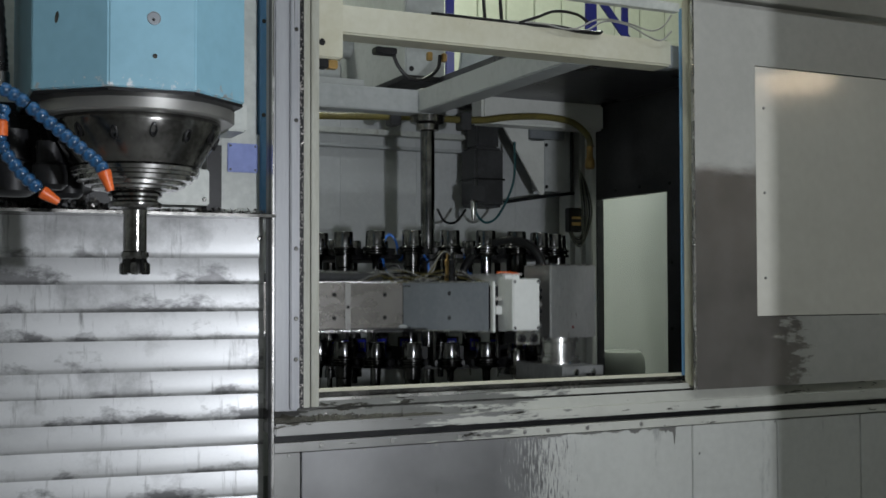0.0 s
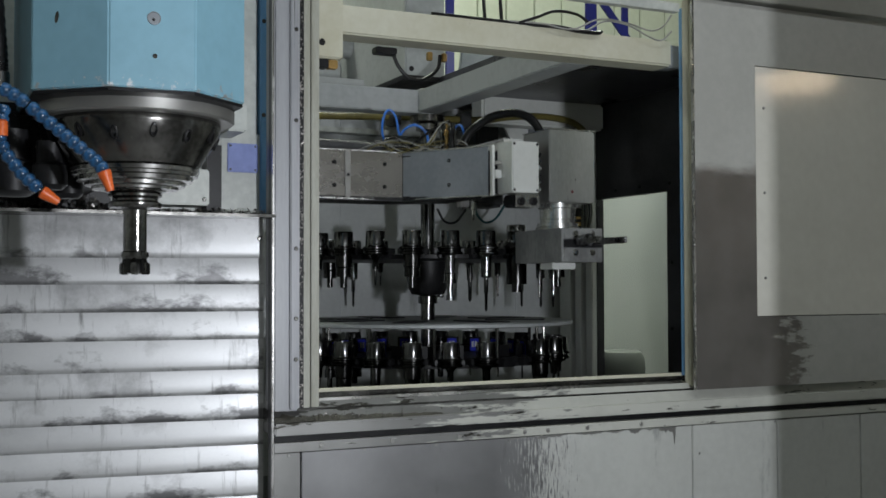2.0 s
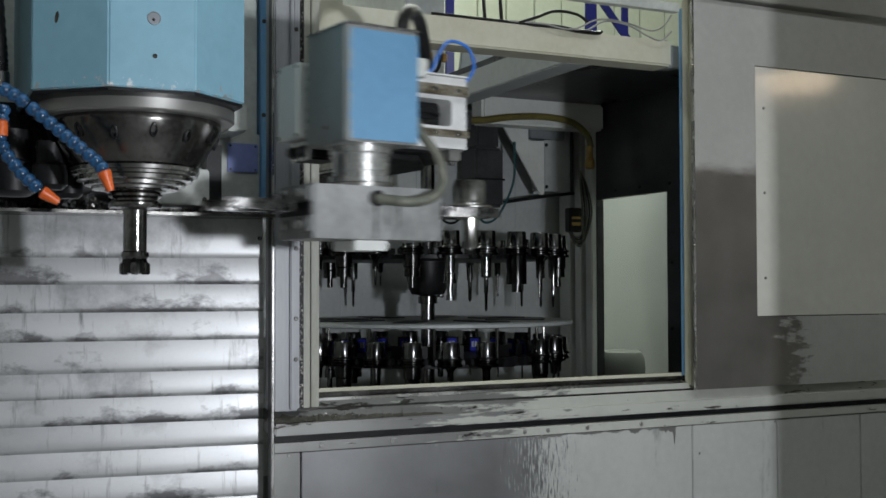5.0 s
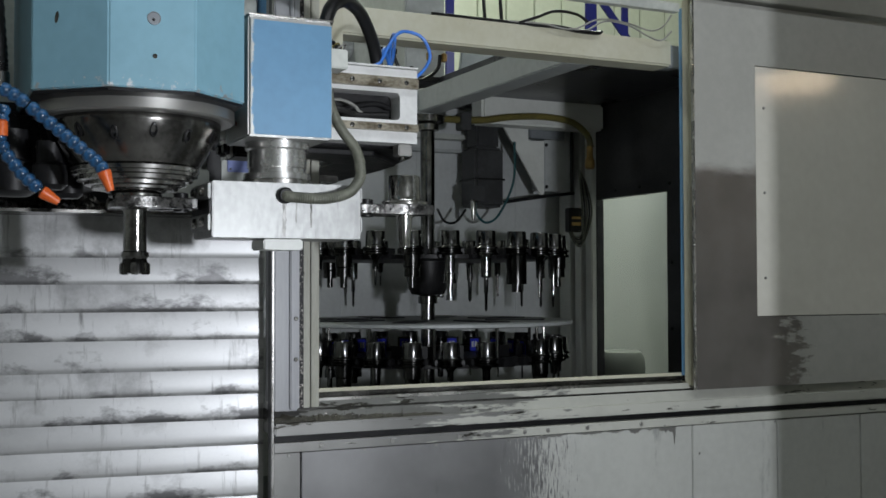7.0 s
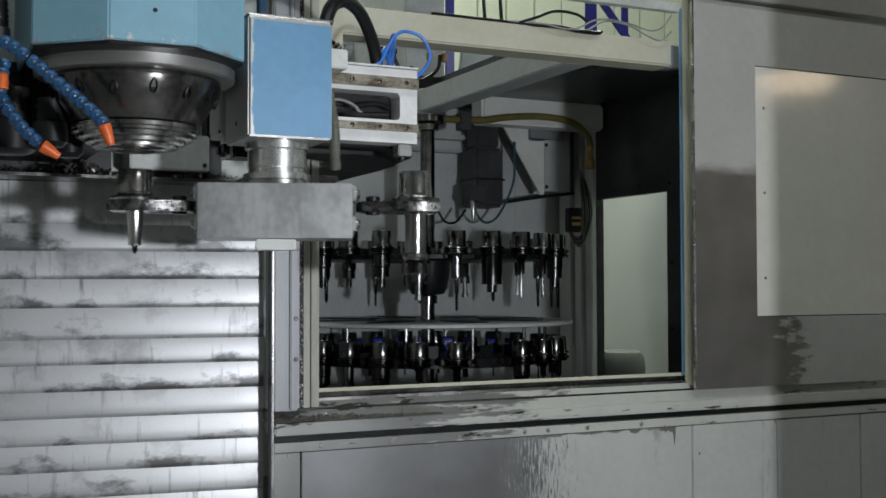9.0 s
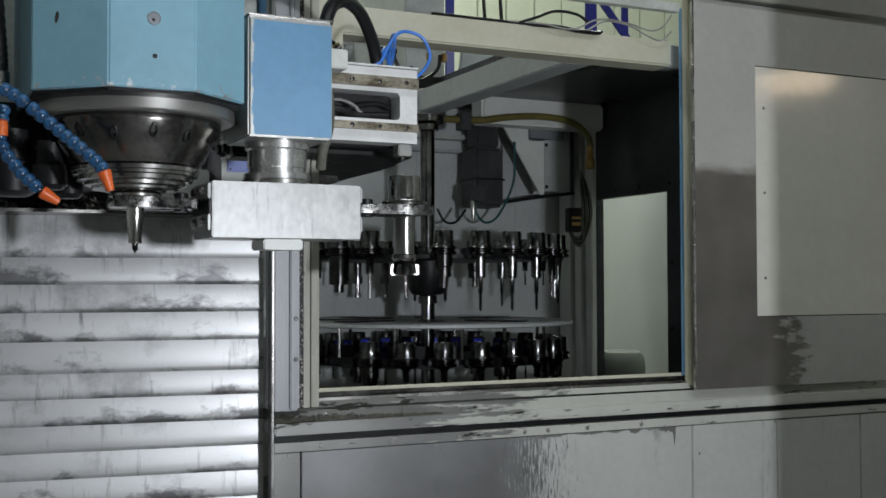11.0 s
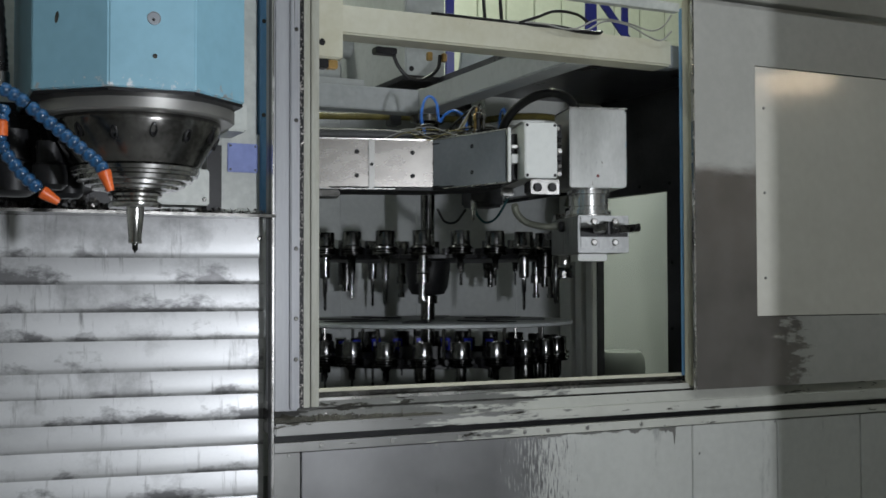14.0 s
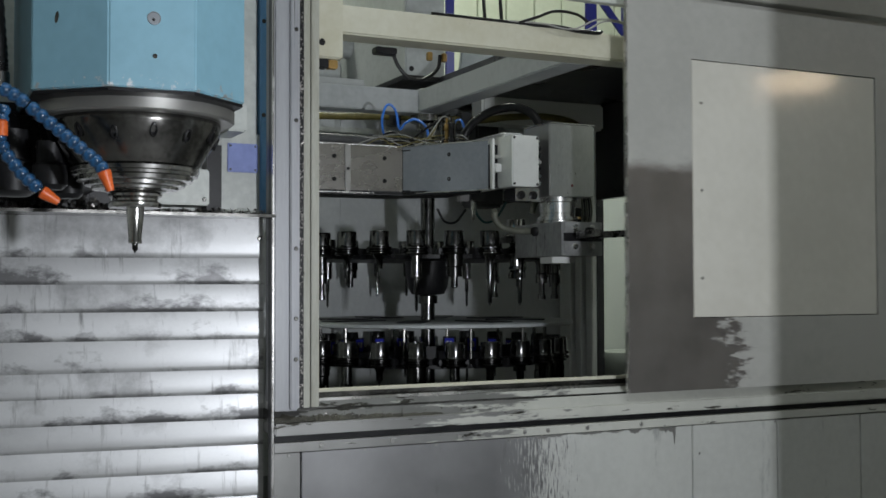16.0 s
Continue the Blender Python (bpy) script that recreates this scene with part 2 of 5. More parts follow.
# ---- worn paint: bare steel where use and chips have rubbed it ----
def worn(name, paint, bare, gx, gz, c, amp, scale, stretch, rough=0.42, top=None, gy=0.0):
    m = material(name, paint, tuple(v * 0.88 for v in paint), rough, 0, 1.6, 40, 0.03)
    nt = m.node_tree
    link = nt.links.new
    bsdf = nt.nodes["Principled BSDF"]
    tc = nt.nodes.new("ShaderNodeTexCoord")
    sep = nt.nodes.new("ShaderNodeSeparateXYZ")
    link(tc.outputs["Object"], sep.inputs[0])
    mp = nt.nodes.new("ShaderNodeMapping")
    mp.inputs["Scale"].default_value = stretch
    link(tc.outputs["Object"], mp.inputs[0])
    no = nt.nodes.new("ShaderNodeTexNoise")
    no.inputs["Scale"].default_value, no.inputs["Detail"].default_value, no.inputs["Roughness"].default_value = scale, 8, 0.68
    link(mp.outputs[0], no.inputs["Vector"])

    def madd(a, k, b):
        n = nt.nodes.new("ShaderNodeMath")
        n.operation = "MULTIPLY_ADD"
        link(a, n.inputs[0])
        n.inputs[1].default_value = k
        if isinstance(b, float):
            n.inputs[2].default_value = b
        else:
            link(b, n.inputs[2])
        return n.outputs[0]
    v = madd(sep.outputs[1], gy, madd(sep.outputs[0], gx, madd(sep.outputs[2], gz, madd(no.outputs["Fac"], amp, float(c - amp * 0.5)))))
    if top:
        # rubbed only up to this height
        u = madd(sep.outputs[2], -1.0, madd(no.outputs["Fac"], 0.08, top - 0.04))
        mn = nt.nodes.new("ShaderNodeMath")
        mn.operation = "MINIMUM"
        link(u, mn.inputs[0])
        link(v, mn.inputs[1])
        v = mn.outputs[0]
    mr = nt.nodes.new("ShaderNodeMapRange")
    mr.inputs[1].default_value, mr.inputs[2].default_value = -0.02, 0.02
    link(v, mr.inputs[0])
    mask = mr.outputs[0]
    old = bsdf.inputs["Base Color"].links[0].from_socket
    smear = nt.nodes.new("ShaderNodeTexNoise")
    smear.inputs["Scale"].default_value, smear.inputs["Detail"].default_value = 5, 6
    link(tc.outputs["Object"], smear.inputs["Vector"])
    dark = nt.nodes.new("ShaderNodeValToRGB")
    dark.color_ramp.elements[0].position, dark.color_ramp.elements[1].position = 0.35, 0.65
    dark.color_ramp.elements[0].color = (*(k * 0.75 for k in bare), 1)
    dark.color_ramp.elements[1].color = (*bare, 1)
    link(smear.outputs["Fac"], dark.inputs[0])
    mx = nt.nodes.new("ShaderNodeMixRGB")
    link(mask, mx.inputs[0])
    link(old, mx.inputs[1])
    link(dark.outputs[0], mx.inputs[2])
    link(mx.outputs[0], bsdf.inputs["Base Color"])
    mt = nt.nodes.new("ShaderNodeMath")
    mt.operation = "MULTIPLY"
    link(mask, mt.inputs[0])
    mt.inputs[1].default_value = 0.8
    link(mt.outputs[0], bsdf.inputs["Metallic"])
    return m


PANELWEAR = worn("lower_panel_worn_paint", (0.52, 0.53, 0.50), (0.33, 0.33, 0.335), -1.0, 0.0, 1.74, 1.1, 24, (8, 8, 0.8))
DOORWEAR = worn("door_worn_paint", (0.44, 0.44, 0.41), (0.30, 0.28, 0.265), -1.0, 0.0, 0.42, 0.62, 9, (1.1, 1.1, 3.2), 0.40, 0.715)
HEADER = material("header_paint", (0.32, 0.316, 0.285), (0.28, 0.276, 0.25), 0.4, 0, 2, 40, 0.02)
SILLWEAR = worn("sill_worn_paint", (0.52, 0.525, 0.475), (0.30, 0.30, 0.29), -0.6, 0.0, 0.95, 1.6, 5, (1, 1, 7))


OILFILM = material("oily_grime", (0.045, 0.043, 0.036), (0.12, 0.115, 0.09), 0.3, 0.1, 18, 90, 0.2, spread=0.7)


PANE = bpy.data.materials.new("clear_pane")
PANE.use_nodes = True
PANE.node_tree.nodes["Principled BSDF"].inputs["Transmission Weight"].default_value = 1.0
PANE.node_tree.nodes["Principled BSDF"].inputs["Roughness"].default_value = 0.03
PANE.node_tree.nodes["Principled BSDF"].inputs["IOR"].default_value = 1.15


stained(SILLWEAR, (0.045, 0.043, 0.035), 7.0, (1.0, 1.0, 5.0), 0.60, 0.63)
stained(PANELWEAR, (0.20, 0.20, 0.20), 3.0, (3, 3, 0.7), 0.60, 0.72)


# ---- hall round the machine ----
def hall():
    tagged(part("floor", box(-4, 8, -4, 9, -0.1, 0, 0), CONCRETE), "grey concrete hall floor under the machine", "floor", kind="structure")
    tagged(part("ceiling", box(-4, 8, -4, 9, 6.0, 6.1, 0), PALEWALL), "pale hall roof above the machine", "ceiling", kind="structure")
    for name, b in (("wall_west", (-4.1, -4, -4, 9)), ("wall_east", (8, 8.1, -4, 9)), ("wall_south", (-4, 8, -4.1, -4))):
        tagged(part(name, box(*b, 0, 6, 0), PALEWALL), "plain grey hall wall", "wall", kind="structure")
    w = tagged(part("wall_north", box(-4, 8, 7.32, 7.4, 0, 6, 0), CLADDING), "cream metal cladding wall of the hall", "wall", kind="structure")
    sheet = part("cladding_sheet", box(-0.115, 0.115, -0.03, 0.0, 2.2, 4.9, 0.006), CLADDING, w, m=pose(1.5, 7.32, 0))
    for i in range(1, 22):
        shared("cladding_sheet", sheet, w, pose(1.5 + i * 0.24, 7.32, 0))


hall()
tagged(part("wall_partition", box(3.8, 3.86, 3.0, 6.4, 0, 2.35, 0.004), FROST), "smooth pale green partition wall beside the machine", "wall", kind="structure")


def steelwork():
    e = group_empty("steel_frame", pose(0, 6.6, 0), "navy blue painted steel lattice frame behind the machine", "steel frame")
    part("column", box(4.27, 4.36, 0, 0.02, 0, 5.2), NAVY, e)
    part("column", box(4.572, 4.625, 0, 0.02, 0, 5.2), NAVY, e)
    part("column", box(3.19, 3.25, 0, 0.02, 0, 5.2), NAVY, e)
    bm = box(-0.028, 0.028, 0.001, 0.019, -0.24, 0.24)
    part("brace", bm, NAVY, e, m=pose(4.495, 0, 3.383, 0, -41.6, 0))


steelwork()


# ---- machine housing ----
def housing():
    # lower front, in three panels with seams
    w = group_empty("wall_front", pose(0, YP, 0), "worn cream and bare steel lower front of the machine", "machine panel", kind="structure")
    xs = [0.985, 2.302, 2.655, 3.03, 3.6]
    for a, b in zip(xs, xs[1:]):
        part("panel", box(a + 0.0015, b - 0.0015, 0.0, 0.03, 0.0, 1.046, 0.002), PANELWEAR, w)
    part("corner_strip", box(0.907, 0.983, 0.003, 0.03, 0, 1.046, 0.002), SILLWEAR, w)
    part("rail_strip", box(0.907, 3.6, -0.004, 0.03, 1.049, 1.075, 0.002), SILLWEAR, w)
    part("groove", box(0.907, 3.6, 0.02, 0.05, 1.074, 1.096, 0), BLACK, w, "dark recessed groove")
    part("ledge", prism([(0.907, -0.012), (3.6, -0.012), (3.6, 0.1), (0.907, 0.1)], 1.095, 1.127, 0.004), SILLWEAR, w)
    part("sill_slope", turned(box(0.907, 3.6, -0.004, 0.004, -0.035, 0.035, 0.002), pose(0, 0.03, 1.15, -40)), SILLWEAR, w)
    # oily film and chips caught along the lower edge of the slope
    rs = random.Random(8)
    low, top = [], []
    for i in range(60):
        x = 0.912 + 0.0085 * i
        h = 0.026 * max(0.0, 1 - i / 66) * rs.uniform(0.55, 1.1) + 0.002
        low.append((x, -0.034 + rs.uniform(0, 0.002)))
        top.append((x, -0.031 + h))
    part("oil_film", turned(turned(prism(low + top[::-1], 0.0045, 0.0055, 0), pose(0, 0, 0, 90)), pose(0, 0.03, 1.15, -40)), OILFILM, w, "dark oily grime")
    bm = bmesh.new()
    for i in range(90):
        m = pose(0, 0.03, 1.15, -40) @ pose(0.915 + abs(rs.gauss(0, 0.25)), -0.007, rs.uniform(-0.033, -0.008), rs.uniform(0, 360), rs.uniform(0, 360), rs.uniform(0, 360))
        bmesh.ops.create_grid(bm, x_segments=1, y_segments=1, size=0.5, matrix=m @ Matrix.Diagonal((rs.uniform(0.003, 0.009), rs.uniform(0.001, 0.003), 1, 1)))
    part("swarf", bm, CHIP, w, "small wet steel chips")["kind"] = "stuff"
    part("door_track", box(0.907, 3.6, 0.055, 0.075, 1.16, 1.185, 0.002), BARE, w)
    part("door_track", box(1.03, 2.34, 0.095, 0.112, 1.198, 1.208, 0.002), CREAM, w)
    part("track_wall", box(1.03, 2.34, 0.10, 0.11, 1.163, 1.197, 0.0), DARKSTEEL, w)
    part("sill_floor", box(0.907, 3.6, 0.03, 0.35, 1.13, 1.162, 0.002), DARKSTEEL, w)
    bolt = part("bolt", screw(0.007, 0.003), STEEL, w, m=pose(1.041, -0.004, 1.062))
    for x in (1.251, 1.463, 1.68, 1.76, 1.9, 2.1):
        shared("bolt", bolt, w, pose(x, -0.004, 1.062))
    for x, z in ((0.95, 1.04), (1.17, 1.043), (1.39, 1.042), (2.33, 0.955), (2.645, 1.04), (1.63, 1.04)):
        shared("bolt", bolt, w, pose(x, 0.0, z) @ Matrix.Scale(0.6, 4))
    rp = random.Random(21)
    for x, wide, drop in ((1.62, 0.05, 0.006), (1.70, 0.13, 0.010), (1.86, 0.10, 0.009), (1.975, 0.06, 0.008), (2.055, 0.05, 0.016), (2.12, 0.03, 0.007), (2.165, 0.075, 0.020)):
        n = 14
        low = [(x + wide * i / n, 1.0455 - drop * rp.uniform(0.35, 1.0) * math.sin(math.pi * (i + 0.3) / (n + 0.6))) for i in range(n + 1)]
        if x > 2.16:
            low[11:13] = [(x + 0.060, 1.026), (x + 0.066, 0.988), (x + 0.070, 1.024)]
        part("bare_patch", turned(prism([(x, 1.0458)] + low + [(x + wide, 1.0458)], 0.0004, 0.0011), pose(0, 0, 0, 90)), STEEL, w, "bare steel where the paint has flaked")
    # upper header over the door and the closing walls
    tagged(part("wall_header", box(2.31, 3.6, YP - 0.035, YP + 0.04, 2.442, 3.0, 0.003), HEADER), "grey painted cover panel above the sliding door", "machine panel", kind="structure")
    tagged(part("wall_back", box(0.2, RIGHT + 0.05, BACK, BACK + 0.04, 0.6, 2.5, 0), INNER), "light grey sheet metal back wall inside the machine", "wall", kind="structure")
    tagged(part("floor_sump", box(0.0, RIGHT + 0.05, YP + 0.3, BACK, 0.55, 0.62, 0), DARKSTEEL), "dark oily floor inside the machine", "floor", kind="structure")
    tagged(part("wall_column_side", box(0.0, 0.05, YP + 0.3, BACK, 0.6, 2.6, 0), INNER), "grey inner side wall of the machine", "wall", kind="structure")
    # right wall with its window
    r = group_empty("wall_right", pose(RIGHT, 0, 0), "dark inner side wall of the machine with a window", "wall", kind="structure")
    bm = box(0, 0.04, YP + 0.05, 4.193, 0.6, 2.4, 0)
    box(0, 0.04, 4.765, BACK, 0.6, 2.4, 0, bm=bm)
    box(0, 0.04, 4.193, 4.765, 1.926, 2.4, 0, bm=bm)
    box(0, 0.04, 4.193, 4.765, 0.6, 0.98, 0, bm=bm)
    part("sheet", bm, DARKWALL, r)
    part("window_pane", box(0.03, 0.036, 4.193, 4.765, 0.98, 1.926, 0), PANE, r, "clear window pane").visible_shadow = False
    # the folds' white stands in for light falling on them by the window
    for a, b in ((4.77, 4.83), (4.87, 4.93), (4.97, 5.08)):
        part("fold", box(-0.03, 0.002, a, b, 0.6, 2.35, 0.004), CLEANWHITE, r)
    s = part("screw", turned(screw(0.009), pose(0, 0, 0, 0, 0, -90)), BLACK, r, m=pose(-0.001, 4.17, 1.96))
    for y, z in ((4.4, 1.96), (4.6, 1.96), (4.79, 1.75), (4.79, 1.5), (4.79, 1.25), (4.16, 1.6), (4.16, 1.3), (4.16, 1.06)):
        shared("screw", s, r, pose(-0.001, y, z))
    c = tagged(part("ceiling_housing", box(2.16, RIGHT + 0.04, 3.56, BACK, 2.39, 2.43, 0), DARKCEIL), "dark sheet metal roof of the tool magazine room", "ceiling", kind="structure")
    seam = part("back_joint", box(-0.004, 0.004, -0.004, 0, 0.7, 2.3, 0.001), INNER, bpy.data.objects["wall_back"], m=pose(1.90, BACK, 0))
    for x in (2.30, 2.86):
        shared("back_joint", seam, bpy.data.objects["wall_back"], pose(x, BACK, 0))


housing()


def door_frame():
    e = group_empty("door_frame", pose(0, YP, 0), "worn steel door frame with cream strips and oily chips", "door frame")
    part("post", box(0.907, 0.978, 0.0, 0.08, 1.16, 2.6, 0.004), JAMB, e)
    part("post_lip", box(0.950, 0.976, -0.012, 0.0, 1.165, 2.6, 0.003), JAMB, e)
    part("chip_channel", box(0.978, 0.993, 0.006, 0.08, 1.165, 2.6, 0.0), BLACK, e)
    part("cream_strip", box(0.993, 1.014, 0.012, 0.08, 1.165, 2.6, 0.002), STRIP, e)
    part("seal", box(1.014, 1.020, 0.03, 0.08, 1.165, 2.6, 0.0), RUBBER, e)
    part("inner_strip", box(1.020, 1.043, 0.02, 0.085, 1.165, 2.6, 0.002), STRIP, e)
    part("blue_strip", box(2.330, 2.350, 0.07, 0.09, 1.2, 2.42, 0.002), CORNFLOWER, e, "blue edged door jamb")
    part("jamb_strip", box(2.324, 2.342, 0.03, 0.065, 1.17, 2.44, 0.002), CREAM, e)
    part("top_rail", box(1.043, 2.31, 0.055, 0.085, 2.40, 2.43, 0.002), WHITE, e)
    s = part("screw", screw(0.006), DARKSTEEL, e, m=pose(0.965, -0.012, 1.95))
    for z in (2.2, 1.6, 1.41, 1.3):
        shared("screw", s, e, pose(0.965, -0.012, z))
    bm = bmesh.new()
    for i in range(420):
        x, z, k = random.uniform(0.979, 0.993), random.uniform(1.17, 2.45), random.uniform(0.0012, 0.0035)
        bmesh.ops.create_icosphere(bm, subdivisions=1, radius=k, matrix=pose(x, 0.005, z) @ Matrix.Diagonal((1, 0.6, random.uniform(0.6, 1.6), 1)))
    part("swarf", bm, CHIP, e, "small wet steel chips")["kind"] = "stuff"
    b = group_empty("beam_bracket", pose(1.0, YP + 0.06, 2.15), "cream painted bracket with a small brass switch", "bracket")
    part("plate", box(0.045, 0.14, 0.03, 0.13, 0.0, 0.45, 0.005), CREAM, b)
    part("screw", screw(0.01), BLACK, b, m=pose(0.075, 0.03, 0.045))
    part("switch", box(0.10, 0.13, 0.045, 0.075, -0.025, 0.0, 0.003), BRASS, b)
    part("switch_body", box(0.06, 0.10, 0.04, 0.08, -0.025, 0.0, 0.003), BLACK, b)


door_frame()


def beams():
    e = tagged(part("cross_beam", box(1.14, 2.325, 3.07, 3.17, 2.232, 2.318, 0.006), CREAM), "cream painted box beam across the door opening", "beam")
    tagged(part("roof_beam", box(0.4, 2.05, 4.36, 4.46, 2.232, 2.33, 0.005), GREY), "light grey box beam above the tool magazine", "beam")
    tagged(part("roof_beam", box(1.972, 2.072, 3.172, 4.358, 2.234, 2.328, 0.005), GREY), "light grey box beam running back from the door", "beam")
    tagged(part("back_beam", box(2.45, 3.13, 4.68, 4.80, 2.262, 2.392, 0.012), CLEANWHITE), "white painted box beam along the back wall", "beam")
    # equipment cabinet above the machine
    c = group_empty("equipment_box", pose(0, 0, 0), "grey sheet metal equipment box above the roof beams", "cabinet")
    part("body", box(2.02, 2.215, 4.6, 5.45, 2.432, 3.2, 0.006), GREY, c)
    part("base", box(1.985, 2.245, 4.54, 5.5, 2.405, 2.43, 0.003), BLACK, c)
    part("foot", box(2.0, 2.12, 4.38, 4.53, 2.332, 2.345, 0.003), WHITE, c)
    part("stand", box(2.1, 2.3, 5.15, 5.6, 0, 2.404, 0.004), GREY, c)
    part("screw", screw(0.012), BLACK, c, m=pose(2.05, 4.6, 2.47))
    d = group_empty("ventilation_duct", pose(0, 0, 0), "pale round pipes lying above the roof", "duct")
    for z, x in ((2.70, 2.02), (2.565, 1.95)):
        part("pipe", turned(lathe([(0.055, -1.2), (0.06, -1.18), (0.06, 0.0), (0.045, 0.01)], 24), pose(x, 5.3, z, 0, 90, 0)), GREY, d)
    part("stand", box(1.3, 1.4, 5.2, 5.4, 0, 2.64, 0.004), DARKGREY, d)
    part("panel", box(0.9, 2.02, 5.5, 5.53, 2.3, 2.9, 0.003), GREY, d)
    s = group_empty("sloped_cover", pose(0, 0, 0), "dark grey sloping sheet metal cover", "cover")
    part("sheet", turned(box(-0.50, 0.30, -0.012, 0.012, -0.40, 0.29, 0.004), pose(3.12, 5.3, 2.50, 14)), PLATEGREY, s)
    part("leg", box(2.72, 2.76, 5.2, 5.7, 0, 2.62, 0.003), DARKGREY, s)
    tagged(part("beam_end", box(2.327, 2.385, 3.10, 3.16, 2.235, 2.312, 0.004), PLATEGREY), "grey end bracket of the cream cross beam", "bracket")


beams()


def sliding_door():
    """Origin at its lower left corner when it stands open."""
    e = group_empty("sliding_door", pose(2.314, YP, 1.161), "worn grey painted sliding door with a hazy window", "door")
    # stile and rails round the window
    bm = box(0.0, 0.251, -0.012, 0.006, 0, 1.273, 0.0)
    box(1.06, 1.3, -0.012, 0.006, 0, 1.273, 0.0, bm=bm)
    box(0.251, 1.06, -0.012, 0.006, 0, 0.231, 0.0, bm=bm)
    box(0.251, 1.06, -0.012, 0.006, 1.071, 1.273, 0.0, bm=bm)
    part("leaf", bm, DOORWEAR, e)
    part("window_pane", box(0.253, 1.058, -0.009, -0.004, 0.233, 1.069, 0.002), HAZE, e, "hazy pale polycarbonate pane")
    part("backing", box(0.253, 1.058, -0.003, 0.005, 0.233, 1.069, 0), GREY, e)
    part("edge_strip", box(-0.006, 0.0, -0.0125, 0.0, 0, 1.273, 0.001), BARE, e)
    s = part("screw", screw(0.005), STEEL, e, m=pose(0.29, -0.009, 0.93))
    for z in (0.645, 0.36):
        shared("screw", s, e, pose(0.29, -0.009, z))
    return e


HAZE = material("hazy_polycarbonate", (0.66, 0.645, 0.58), (0.61, 0.595, 0.53), 0.11, 0.0, 1.5, 30, 0.004, rough_vary=0.03)
DOOR = sliding_door()


# ---- spindle head with its cover ----
HEADBLUE = worn("chipped_pale_blue_paint", (0.22, 0.42, 0.52), (0.58, 0.60, 0.60), 0.0, -2.6, 4.862, 0.55, 55, (1, 1, 1), 0.42)


FACERING = material("oiled_turned_steel", (0.52, 0.515, 0.50), (0.26, 0.255, 0.245), 0.24, 1.0, 12, 90, 0.03)


